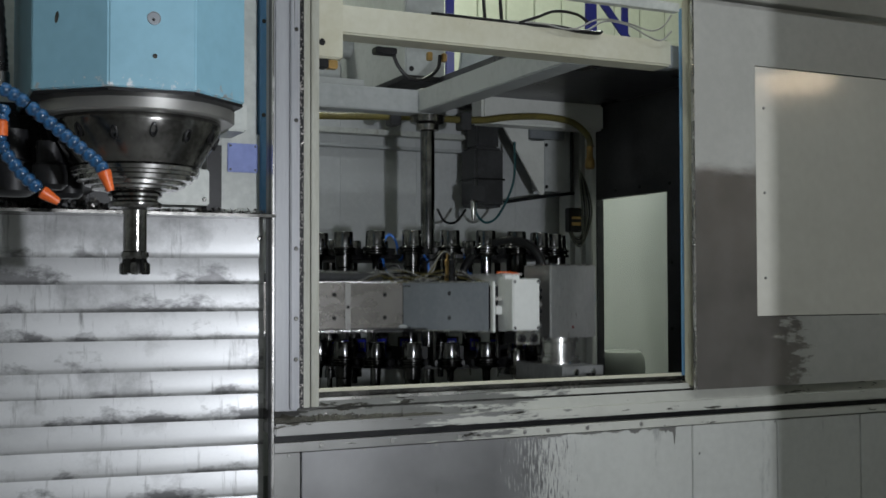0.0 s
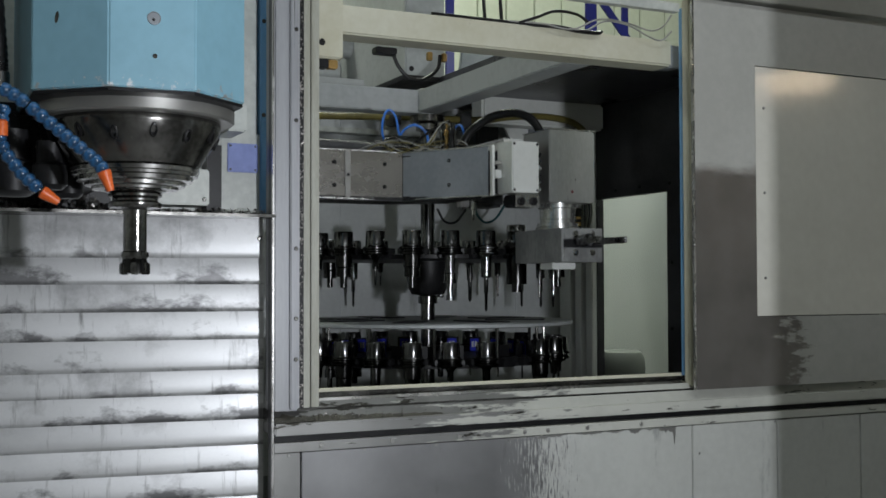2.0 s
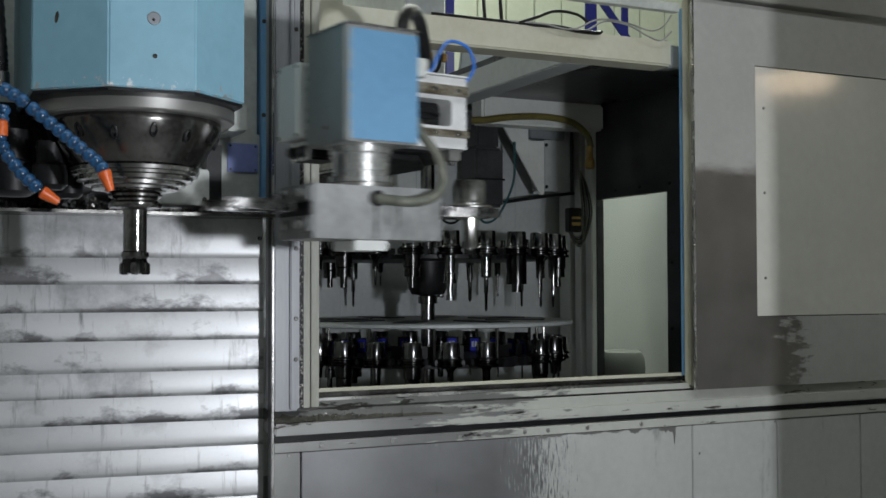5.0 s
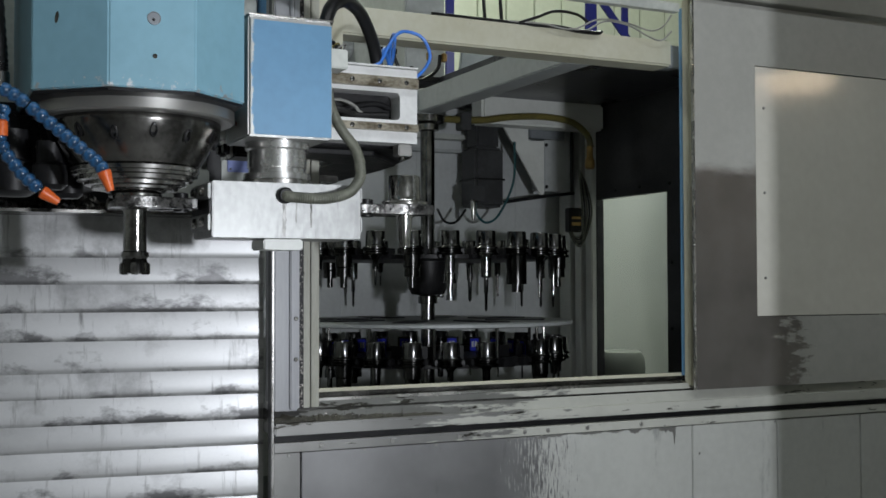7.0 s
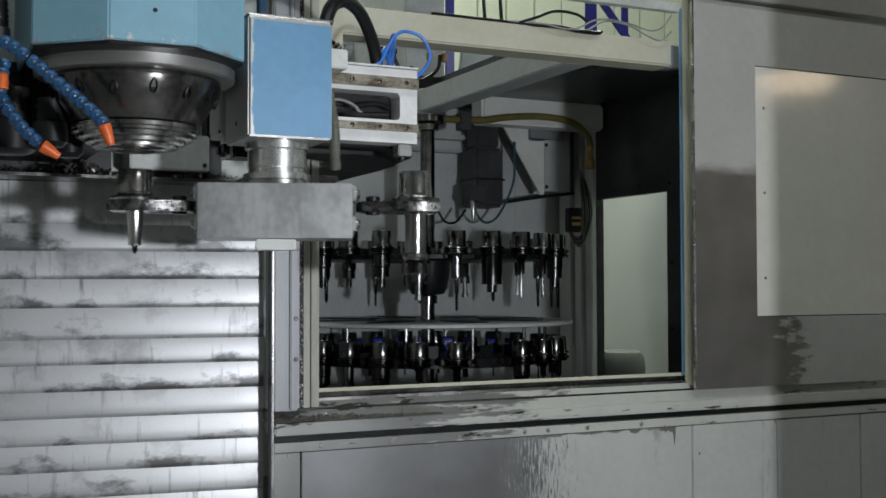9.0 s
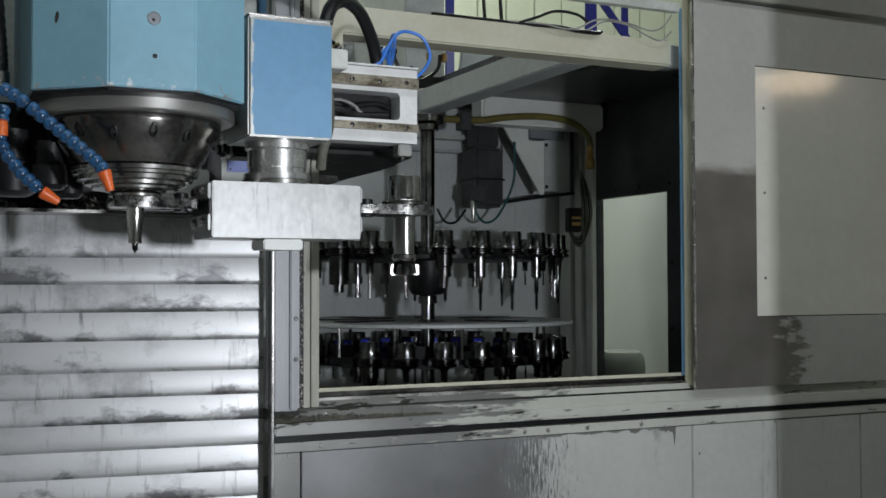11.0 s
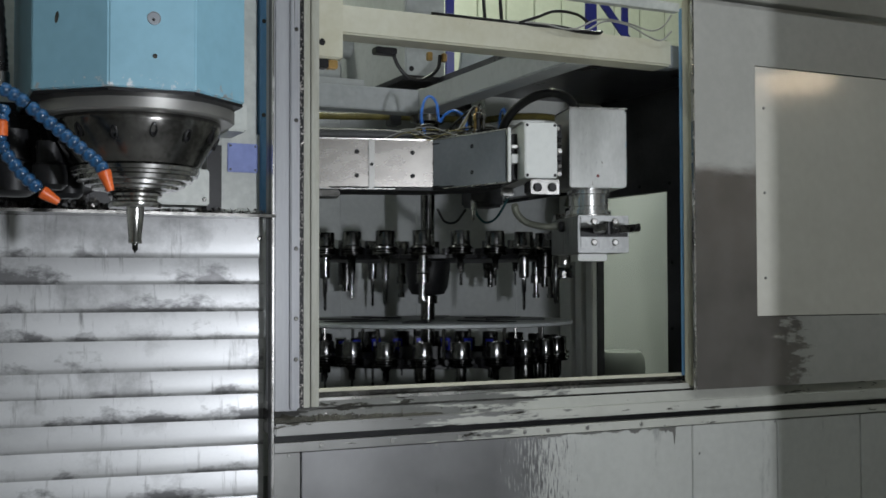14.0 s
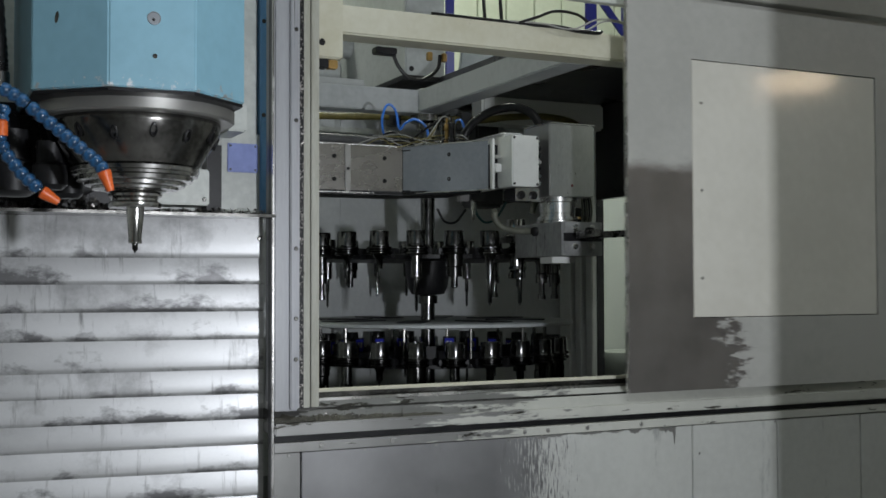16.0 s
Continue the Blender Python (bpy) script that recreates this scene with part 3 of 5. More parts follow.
def spindle_head():
    e = group_empty("spindle_head", pose(*SPINDLE, 0), "pale blue milling spindle head with an oily steel nose", "spindle head")
    out = [(-0.225, -0.144), (-0.098, -0.257), (0.066, -0.264), (0.195, -0.149), (0.195, 0.24), (-0.225, 0.24)]
    part("housing", prism(out, 1.878, 2.75, 0.003), HEADBLUE, e)
    part("under_plate", prism([(x * 0.985, y * 0.985) for x, y in out], 1.871, 1.8775, 0.001), BLACK, e, "oily black underside")
    r = lambda prof: lathe(prof, 64)
    part("ring", r([(0.10, 1.877), (0.202, 1.877), (0.207, 1.873), (0.207, 1.850), (0.202, 1.846), (0.10, 1.846)]), STEEL, e)
    part("bell", r([(0.10, 1.847), (0.176, 1.847), (0.178, 1.844), (0.178, 1.832), (0.1765, 1.829), (0.1765, 1.822), (0.134, 1.7515), (0.130, 1.750), (0.09, 1.749)]), DARKSTEEL, e, "oily dark turned steel bell")
    part("front_ring", r([(0.06, 1.749), (0.131, 1.749), (0.133, 1.747), (0.133, 1.739), (0.130, 1.737), (0.130, 1.731), (0.120, 1.729), (0.120, 1.721), (0.116, 1.719), (0.104, 1.718), (0.104, 1.711), (0.098, 1.709), (0.090, 1.708), (0.089, 1.703), (0.06, 1.701)]), FACERING, e)
    part("nose", r([(0.045, 1.708), (0.064, 1.708), (0.064, 1.7), (0.060, 1.6975), (0.042, 1.6975), (0.040, 1.70)]), DARKSTEEL, e)
    for k in range(14):
        a = -2.9 + k * 0.45
        bm = turned(lathe([(0.011, -0.004), (0.011, 0.002), (0.008, 0.003), (0.008, -0.002), (0, -0.002)], 16), pose(0, 0, 0, 0, 122, 0))
        z = 1.812 if k % 2 else 1.806
        part("plug", bm, BLACK, e, m=pose(0, 0, z, 0, 0, math.degrees(a)) @ pose(0.1685 if k % 2 == 0 else 0.172, 0, 0) @ Matrix.Diagonal((1, 0.7, 1.5, 1)))
    ring = turned(lathe([(0.013, 0.0), (0.013, 0.0016), (0.0118, 0.0016), (0.0112, 0.0006), (0, 0.0006)], 24), pose(0, 0, 0, 90))
    part("plug_cap", ring, PLATEGREY, e, m=pose(-0.014, -0.2605, 2.014, 0, 0, -2.4))
    part("hole", turned(lathe([(0.0028, 0), (0.0028, 0.0018)], 10), pose(0, 0, 0, 90)), BLACK, e, m=pose(-0.015, -0.2612, 2.011, 0, 0, -2.4))
    part("hole", turned(lathe([(0.0045, 0), (0.0045, 0.0015), (0.002, 0.0015), (0.002, 0.0005)], 12), pose(0, 0, 0, 90)), DARKSTEEL, e, m=pose(-0.012, -0.2605, 1.941, 0, 0, -2.4))
    bm = bmesh.new()
    bmesh.ops.create_icosphere(bm, subdivisions=2, radius=1.0, matrix=Matrix.Diagonal((0.0042, 0.0012, 0.012, 1)))
    part("paint_chip", bm, DARKSTEEL, e, "bare chip in the paint", m=pose(-0.183, -0.1815, 2.016, 0, 8, -41.6))
    # carriage behind the head
    part("carriage", box(-0.5565, 0.4496, 0.63, 0.79, 1.7012, 2.8237, 0.004), WHITE, e, "stained white carriage plate")
    part("blue_edge", box(0.4549, 0.4761, 0.61, 0.79, 1.7012, 2.8237, 0.003), CORNFLOWER, e)
    part("name_plate", box(0.3628, 0.4496, 0.619, 0.625, 1.8145, 1.895, 0.002), PLATEBLUE, e, "blue blank plate")
    part("guard", box(0.3437, 0.4708, 0.625, 0.64, 1.7012, 1.9236, 0.003), WHITE, e)
    part("bracket", box(0.0789, 0.2855, 0.51, 0.62, 1.7118, 1.8071, 0.004), WHITE, e)
    sc = part("screw", screw(0.006), DARKSTEEL, e, m=pose(0.272, 0.51, 1.728))
    for x, z in ((0.325, 1.866), (0.392, 1.866), (0.325, 1.804), (0.392, 1.804)):
        shared("screw", sc, e, pose(x * 1.059 + 0.026, 0.618, 1.5 + (z - 1.5) * 1.059) @ Matrix.Scale(0.5, 4))
    for x, z in ((0.345, 1.905), (0.412, 1.95), (0.412, 2.2)):
        shared("screw", sc, e, pose(x * 1.059 + 0.026, 0.61, 1.5 + (z - 1.5) * 1.059))
    part("side_block", box(0.3225, 0.3755, 0.47, 0.63, 1.9077, 1.9818, 0.004), WHITE, e)
    for i, (x, y, z, r, h) in enumerate(((-0.17, 0.02, 1.70, 0.035, 0.10), (-0.24, 0.10, 1.69, 0.05, 0.14), (-0.12, 0.12, 1.69, 0.03, 0.09), (-0.30, 0.0, 1.72, 0.025, 0.16))):
        part("coolant_fitting", lathe([(r * 0.7, z), (r, z + 0.01), (r, z + h * 0.5), (r * 0.8, z + h * 0.55), (r * 0.8, z + h)], 16, x, y), BLACK, e)
    part("slot", box(0.2929, 0.3331, 0.57, 0.629, 1.7012, 1.8812, 0.0), BLACK, e)
    part("chip_bed", box(-0.65, 0.465, 0.50, 0.63, 1.684, 1.692, 0.001), DARKSTEEL, e)
    part("under_block", box(-0.50, 0.05, 0.613, 0.6285, 1.694, 1.80, 0.002), BLACK, e, "dark oily plate")
    part("under_block", box(-0.50, -0.02, 0.16, 0.62, 1.73, 1.90, 0.008), BLACK, e, "dark oily block")
    part("side_rail", box(-0.32, -0.27, 0.1, 0.2, 1.76, 2.75, 0.006), GREY, e)
    part("black_hose", tube([(-0.30, 0.0, 2.4), (-0.285, -0.02, 2.1), (-0.275, -0.02, 1.96), (-0.275, -0.02, 1.92)], 0.017, 10, 14, 0.12), RUBBER, e)
    part("hose_fitting", lathe([(0.022, 1.90), (0.022, 1.93), (0.017, 1.935), (0.017, 1.95)], 12, -0.275, -0.02), DARKSTEEL, e)
    bm = bmesh.new()
    for i in range(760):
        x = random.uniform(-0.55, 0.45) if i < 520 else random.gauss(-0.055, 0.05)
        w = Matrix.Translation((x, random.uniform(0.505, 0.61), 1.694 + abs(random.gauss(0, 0.005)) * ((2.0 if x < -0.02 else 1) + 5.0 * math.exp(-((x + 0.055) / 0.06) ** 2)))) @ Euler((random.gauss(0, 0.7), random.gauss(0, 0.7), random.uniform(0, 6))).to_matrix().to_4x4()
        bmesh.ops.create_grid(bm, x_segments=2, y_segments=1, size=0.5, matrix=w @ Matrix.Diagonal((random.uniform(0.006, 0.018), random.uniform(0.002, 0.006), 1, 1)))
    for v in bm.verts:
        v.co.z += 0.003 * math.sin(v.co.x * 900)
    part("swarf", bm, CHIP, e, "heap of curled steel chips")["kind"] = "stuff"
    bm = bmesh.new()
    rq = random.Random(31)
    for i in range(170):
        k = Matrix.Translation((rq.uniform(-0.34, -0.08), rq.uniform(0.10, 0.155), rq.uniform(1.70, 1.88))) @ Euler((rq.uniform(0, 6), rq.uniform(0, 6), rq.uniform(0, 6))).to_matrix().to_4x4()
        bmesh.ops.create_grid(bm, x_segments=2, y_segments=1, size=0.5, matrix=k @ Matrix.Diagonal((rq.uniform(0.005, 0.016), rq.uniform(0.0015, 0.004), 1, 1)))
    part("caught_swarf", bm, CHIP, e, "steel chips caught on the oily block")["kind"] = "stuff"
    # jointed coolant nozzles: blue ball links with an orange tip
    for line, tip in (([(-0.275, -0.2, 1.866), (-0.245, -0.2, 1.848), (-0.172, -0.2, 1.790), (-0.114, -0.2, 1.743), (-0.097, -0.2, 1.724)], (-0.083, -0.2, 1.684)),
                      ([(-0.275, -0.144, 1.835), (-0.280, -0.144, 1.777), (-0.245, -0.144, 1.722), (-0.225, -0.144, 1.702), (-0.205, -0.144, 1.684)], (-0.172, -0.144, 1.663))):
        pts = spline(line, 10)
        n = part("coolant_nozzle", lathe([(0.0100, -0.011), (0.0104, -0.0095), (0.0134, -0.006), (0.0140, -0.001), (0.0130, 0.0035), (0.0108, 0.006), (0.0102, 0.010)], 14), HOSEBLUE, e, "jointed blue plastic coolant hose")
        acc, last = 0.0, pts[0]
        d0 = (pts[1] - pts[0])
        n.matrix_basis = Matrix.Translation(pts[0]) @ d0.to_track_quat("Z", "Y").to_matrix().to_4x4()
        inv = n.matrix_basis.inverted()
        for a, b in zip(pts, pts[1:]):
            acc += (b - a).length
            if acc > 0.0158:
                acc = 0
                q = Matrix.Translation(b) @ (b - a).to_track_quat("Z", "Y").to_matrix().to_4x4()
                shared("link", n, n, inv @ q)
        d = Vector(tip) - pts[-1]
        part("tip", lathe([(0.008, 0), (0.0130, 0.002), (0.0130, 0.010), (0.0072, d.length), (0.005, d.length), (0.004, 0.02)], 16), ORANGE, n, "orange plastic nozzle tip", m=inv @ Matrix.Translation(pts[-1]) @ d.to_track_quat("Z", "Y").to_matrix().to_4x4())
    part("orange_cap", lathe([(0.012, -0.015), (0.012, 0.012), (0.008, 0.016)], 12, -0.279, -0.16), ORANGE, e, m=pose(0, 0, 1.80))
    return e


HEAD = spindle_head()


COVER_AT = (0.5327, 3.1023)


def telescopic_cover():
    e = group_empty("telescopic_cover", pose(*COVER_AT, 1.5826, 0, 0, -8), "stained steel telescopic way cover with horizontal slats", "way cover")
    prof = [(0.008, 0.0), (0.000, 0.0002), (-0.0035, 0.004), (-0.0048, 0.011), (-0.0040, 0.030), (-0.0015, 0.056), (0.0015, 0.072), (0.010, 0.072)]

    def slat(h, x0, x1):
        bm = bmesh.new()
        k = h / 0.068
        a = [bm.verts.new((x0, y, z * k)) for y, z in prof]
        b = [bm.verts.new((x1, y, z * k)) for y, z in prof]
        n = len(prof)
        for i in range(n):
            bm.faces.new((a[i], a[(i + 1) % n], b[(i + 1) % n], b[i]))
        bm.faces.new(a)
        bm.faces.new(b[::-1])
        return bm
    part("slat", slat(0.106, -0.95, 0.376), SLAT, e, "wide top slat", m=pose(0, -0.002, -0.0076))
    part("top_lip", box(-0.95, 0.378, -0.012, 0.03, 0.104, 0.107, 0.001), DARKSTEEL, e)
    lows = [1.575, 1.5035, 1.429, 1.3525, 1.2685, 1.2015, 1.1315] + [1.1315 - 0.07 * k for k in range(1, 14)]
    for i, (up, low) in enumerate(zip(lows, lows[1:])):
        h = up - low
        if i < 6:
            part("slat", slat(h, -0.95, 0.379), SLAT, e, m=pose(0, 0.0004 * i, low - 1.5826))
        elif i == 6:
            first = part("slat", slat(h, -0.95, 0.379), SLAT, e, m=pose(0, 0.0004 * i, low - 1.5826))
        else:
            shared("slat", first, e, pose(0, 0.0004 * i, low - 1.5826))
    part("screw", screw(0.006), DARKSTEEL, e, m=pose(0.366, -0.008, 0.048))
    f = group_empty("cover_guide", pose(0, 0, 0), "black strip drawn for the dark gap between cover and door frame", "seal strip")
    # the gap's darkness is put in as a black strip on the post
    part("gap", box(0.9045, 0.9066, 2.962, 2.994, 0.0, 2.7, 0), RUBBER, f)
    part("edge", box(0.9025, 0.9066, 2.948, 2.961, 0.0, 2.7, 0.001), BARE, f)
    return e


COVER = telescopic_cover()
tagged(part("wall_column", box(-1.2, 0.86, 3.3, 3.34, 0.0, 2.8, 0), GREY), "grey machine column wall behind the spindle carriage", "wall", kind="structure")


# ---- tools ----
GROUND = material("ground_tool_steel", (0.60, 0.59, 0.57), (0.32, 0.315, 0.30), 0.17, 1.0, 12, 110, 0.03)


def tool_holder(name, style, label, group="", steel=None, rim=0.049, cone=None):
    """Origin on the axis, in the middle of the gripping flange; taper upwards."""
    e = group_empty(name, pose(0, 0, 0), label, "tool holder", group)
    steel = steel or TOOLSTEEL
    part("taper", lathe([(0.028, 0.013), (0.041, 0.013), (0.0412, 0.017), (0.0392, 0.020), (0.0390, 0.026), (0.0382, 0.027), (0.0374, 0.071), (0.0355, 0.0765), (0.030, 0.0765), (0.028, 0.05), (0, 0.05)], 24), cone or steel, e)
    part("flange", lathe([(0.03, -0.016), (rim - 0.002, -0.016), (rim, -0.013), (rim, -0.006), (rim - 0.008, -0.001), (rim - 0.008, 0.003), (rim, 0.008), (rim, 0.013), (rim - 0.003, 0.016), (0.03, 0.016)], 28), steel if style[0] else TOOLDARK, e)
    part("shank", lathe(style[1], 20), steel if style[2] else TOOLDARK, e)
    part("drive_slot", box(-0.008, 0.008, -0.0375, -0.030, 0.045, 0.0775, 0.002), TOOLDARK, e)
    part("key_hole", turned(lathe([(0.005, 0), (0.005, 0.003), (0, 0.003)], 10), pose(0, -0.0335, 0.035, 90)), BLACK, e)
    part("cutter", lathe(style[3], 12), steel if style[4] else TOOLDARK, e)
    return e


STYLES = [
    (1, [(0.028, -0.016), (0.022, -0.022), (0.020, -0.10), (0.016, -0.105)], 1, [(0.009, -0.10), (0.009, -0.16), (0.006, -0.165), (0.0055, -0.225), (0, -0.235)], 1),
    (0, [(0.034, -0.016), (0.034, -0.06), (0.030, -0.065), (0.030, -0.10)], 0, [(0.014, -0.09), (0.014, -0.14), (0.0, -0.145)], 0),
    (0, [(0.024, -0.016), (0.020, -0.02), (0.020, -0.085), (0.024, -0.09), (0.024, -0.125)], 1, [(0.012, -0.12), (0.012, -0.17), (0.016, -0.172), (0.016, -0.19), (0, -0.19)], 1),
    (0, [(0.026, -0.016), (0.016, -0.03), (0.014, -0.09)], 0, [(0.006, -0.08), (0.006, -0.18), (0, -0.186)], 1),
    (1, [(0.028, -0.016), (0.020, -0.03), (0.016, -0.055), (0.015, -0.11)], 1, [(0.010, -0.10), (0.008, -0.20), (0, -0.215)], 1),
    (0, [(0.038, -0.016), (0.040, -0.04), (0.040, -0.13)], 0, [(0.02, -0.12), (0.02, -0.16), (0, -0.16)], 0),
    (0, [(0.026, -0.016), (0.013, -0.035), (0.012, -0.07)], 0, [(0.004, -0.06), (0.004, -0.13), (0, -0.136)], 1),
]


def face_mill():
    e = tool_holder("face_mill", (1, [(0.032, -0.016), (0.026, -0.020), (0.0245, -0.03), (0.0245, -0.108), (0.029, -0.110), (0.030, -0.118), (0.026, -0.124)], 1, [(0.024, -0.12), (0.028, -0.135), (0.030, -0.154), (0.022, -0.155), (0, -0.15)], 0), "steel face milling cutter in a tapered holder", steel=MIDSTEEL, rim=0.0555, cone=GROUND)
    for k in range(6):
        part("tooth", box(0.018, 0.0325, -0.009, 0.003, -0.157, -0.132, 0.002), MIDSTEEL, e, m=pose(0, 0, 0, 0, 0, 60 * k + 20))
    return e


MIDSTEEL = material("oily_tool_steel", (0.30, 0.295, 0.285), (0.12, 0.118, 0.112), 0.18, 1.0, 12, 110, 0.03)
DRILL = tool_holder("cone_drill", (1, [(0.030, -0.016), (0.0195, -0.0165), (0.0185, -0.03), (0.0135, -0.082), (0.0142, -0.084), (0.0142, -0.091), (0.008, -0.092)], 1, [(0.0062, -0.09), (0.0062, -0.103), (0, -0.112)], 0), "steel spot drill with a slim cone in a tapered holder", steel=GROUND, rim=0.0555)
MILL = face_mill()

N_POCKET = 24
TIER = (1.632, 1.205)
RT = 0.555
TOOL_START = -121.0   # plan angle of one tool at the start, degrees


TAG40 = 12


def magazine():
    e = group_empty("tool_magazine", pose(*MAG, 0), "dark steel rotary tool magazine with two tiers of holders", "tool magazine")
    part("column", lathe([(0.03, 0.65), (0.03, 1.30), (0.031, 2.18), (0.03, 2.20)], 24), TOOLSTEEL, e)
    part("top_bearing", lathe([(0.03, 2.16), (0.05, 2.165), (0.05, 2.19), (0.075, 2.20), (0.075, 2.228), (0.03, 2.23)], 24), DARKSTEEL, e)
    part("hub", lathe([(0.03, 1.455), (0.07, 1.462), (0.085, 1.49), (0.095, 1.56), (0.10, 1.62), (0.05, 1.63), (0.03, 1.63)], 32), BLACK, e)
    part("collar", lathe([(0.03, 1.42), (0.042, 1.422), (0.042, 1.453), (0.03, 1.456)], 24), TOOLSTEEL, e)
    part("disc", lathe([(0.10, 1.352), (0.610, 1.352), (0.617, 1.349), (0.617, 1.338), (0.610, 1.335), (0.10, 1.335)], 96), GREY, e, "pale round guard disc")
    for z in TIER:
        part("ring", lathe([(0.40, z - 0.03), (0.475, z - 0.03), (0.478, z - 0.028), (0.478, z - 0.014), (0.475, z - 0.012), (0.40, z - 0.012)], 72), BLACK, e)
        for k in range(4):
            part("spoke", box(0.08, 0.42, -0.03, 0.03, z - 0.03, z - 0.014, 0.003), BLACK, e, m=pose(0, 0, 0, 0, 0, k * 90 + 20))
        f = None
        for k in range(N_POCKET):
            m = pose(0, 0, z, 0, 0, TOOL_START + k * 360 / N_POCKET)
            if f is None:
                bm = box(0.455, 0.512, -0.035, 0.035, -0.028, 0.012, 0.003)
                box(0.505, 0.545, 0.046, 0.058, -0.012, 0.010, 0.002, bm=bm)
                box(0.505, 0.545, -0.058, -0.046, -0.012, 0.010, 0.002, bm=bm)
                box(0.495, 0.51, -0.058, 0.058, -0.012, 0.010, 0.002, bm=bm)
                f = part("pocket", bm, BLACK, e, m=m)
            else:
                shared("pocket", f, e, m)
    # dark cutouts of the disc, drawn as flat black patches on top
    for k in range(8):
        part("cutout_patch", box(0.25, 0.50, -0.05, 0.05, 1.3525, 1.357, 0.001), BLACK, e, m=pose(0, 0, 0, 0, 0, k * 45 + 10))
    tag = None
    for z in TIER[1:]:
        for k in range(N_POCKET):
            m = pose(0, 0, z + 0.028, 0, 0, TOOL_START + 6 + k * 360 / N_POCKET)
            if tag is None:
                tag = part("number_tag", box(0.425, 0.429, -0.022, 0.022, -0.036, 0.020, 0.001), TAGBLUE, e, "blue numbered pocket tag", m=m)
                plate = part("tag_holder", box(0.4295, 0.436, -0.03, 0.03, -0.055, 0.028, 0.001), BLACK, e, m=m)
                t = tag
            else:
                t = shared("number_tag", tag, e, m)
                shared("tag_holder", plate, e, m)
            if z == TIER[1] and k == TAG40:
                cu = bpy.data.curves.new("digits", "FONT")
                cu.body, cu.size, cu.align_x, cu.align_y, cu.extrude = "40", 0.042, "CENTER", "CENTER", 0.0004
                d = new("digits", cu)
                d.parent = t
                d.matrix_basis = pose(0.4235, 0, -0.006) @ Matrix(((0, 0, -1, 0), (-1, 0, 0, 0), (0, 1, 0, 0), (0, 0, 0, 1)))
                cu.materials.append(CLEANWHITE)
            else:
                for y in (-0.008, 0.008):
                    part("digit_bar", box(0.4232, 0.4248, y - 0.005, y + 0.005, -0.018, 0.008, 0), CLEANWHITE, t)
    post = part("post", lathe([(0.007, 1.19), (0.007, 1.336)], 10, 0.50, 0), DARKSTEEL, e)
    for k in range(1, 12):
        shared("post", post, e, pose(0, 0, 0, 0, 0, k * 30 + 8))
    return e


MAGAZINE = magazine()


def magazine_tools():
    """Every holder is a thing of its own; returns (thing, tier, pocket)."""
    rnd = random.Random(4)
    made, out = {}, []
    for tier in (0, 1):
        for k in range(N_POCKET):
            if tier == 1 and k == 3:
                continue   # its tool is in the gripper
            s = rnd.randrange(len(STYLES)) if tier == 0 else rnd.choice((1, 3, 6, 5, 2))
            if s not in made:
                made[s] = ob = tool_holder("tool_holder", STYLES[s], ("long drill", "short dark cutter", "stepped boring bar", "slim drill", "tapered reamer", "thick dark cutter", "small drill")[s] + " in a tapered steel holder in the magazine", "magazine tools")
            else:
                ob = copy_thing(made[s], pose(0, 0, 0))
            out.append((ob, tier, k))
    return out


TOOLS = magazine_tools()


# ---- tool change arm; its space: x outwards along the arm, y to its rear side ----
AZ = 1.681   # height of the gripping plane


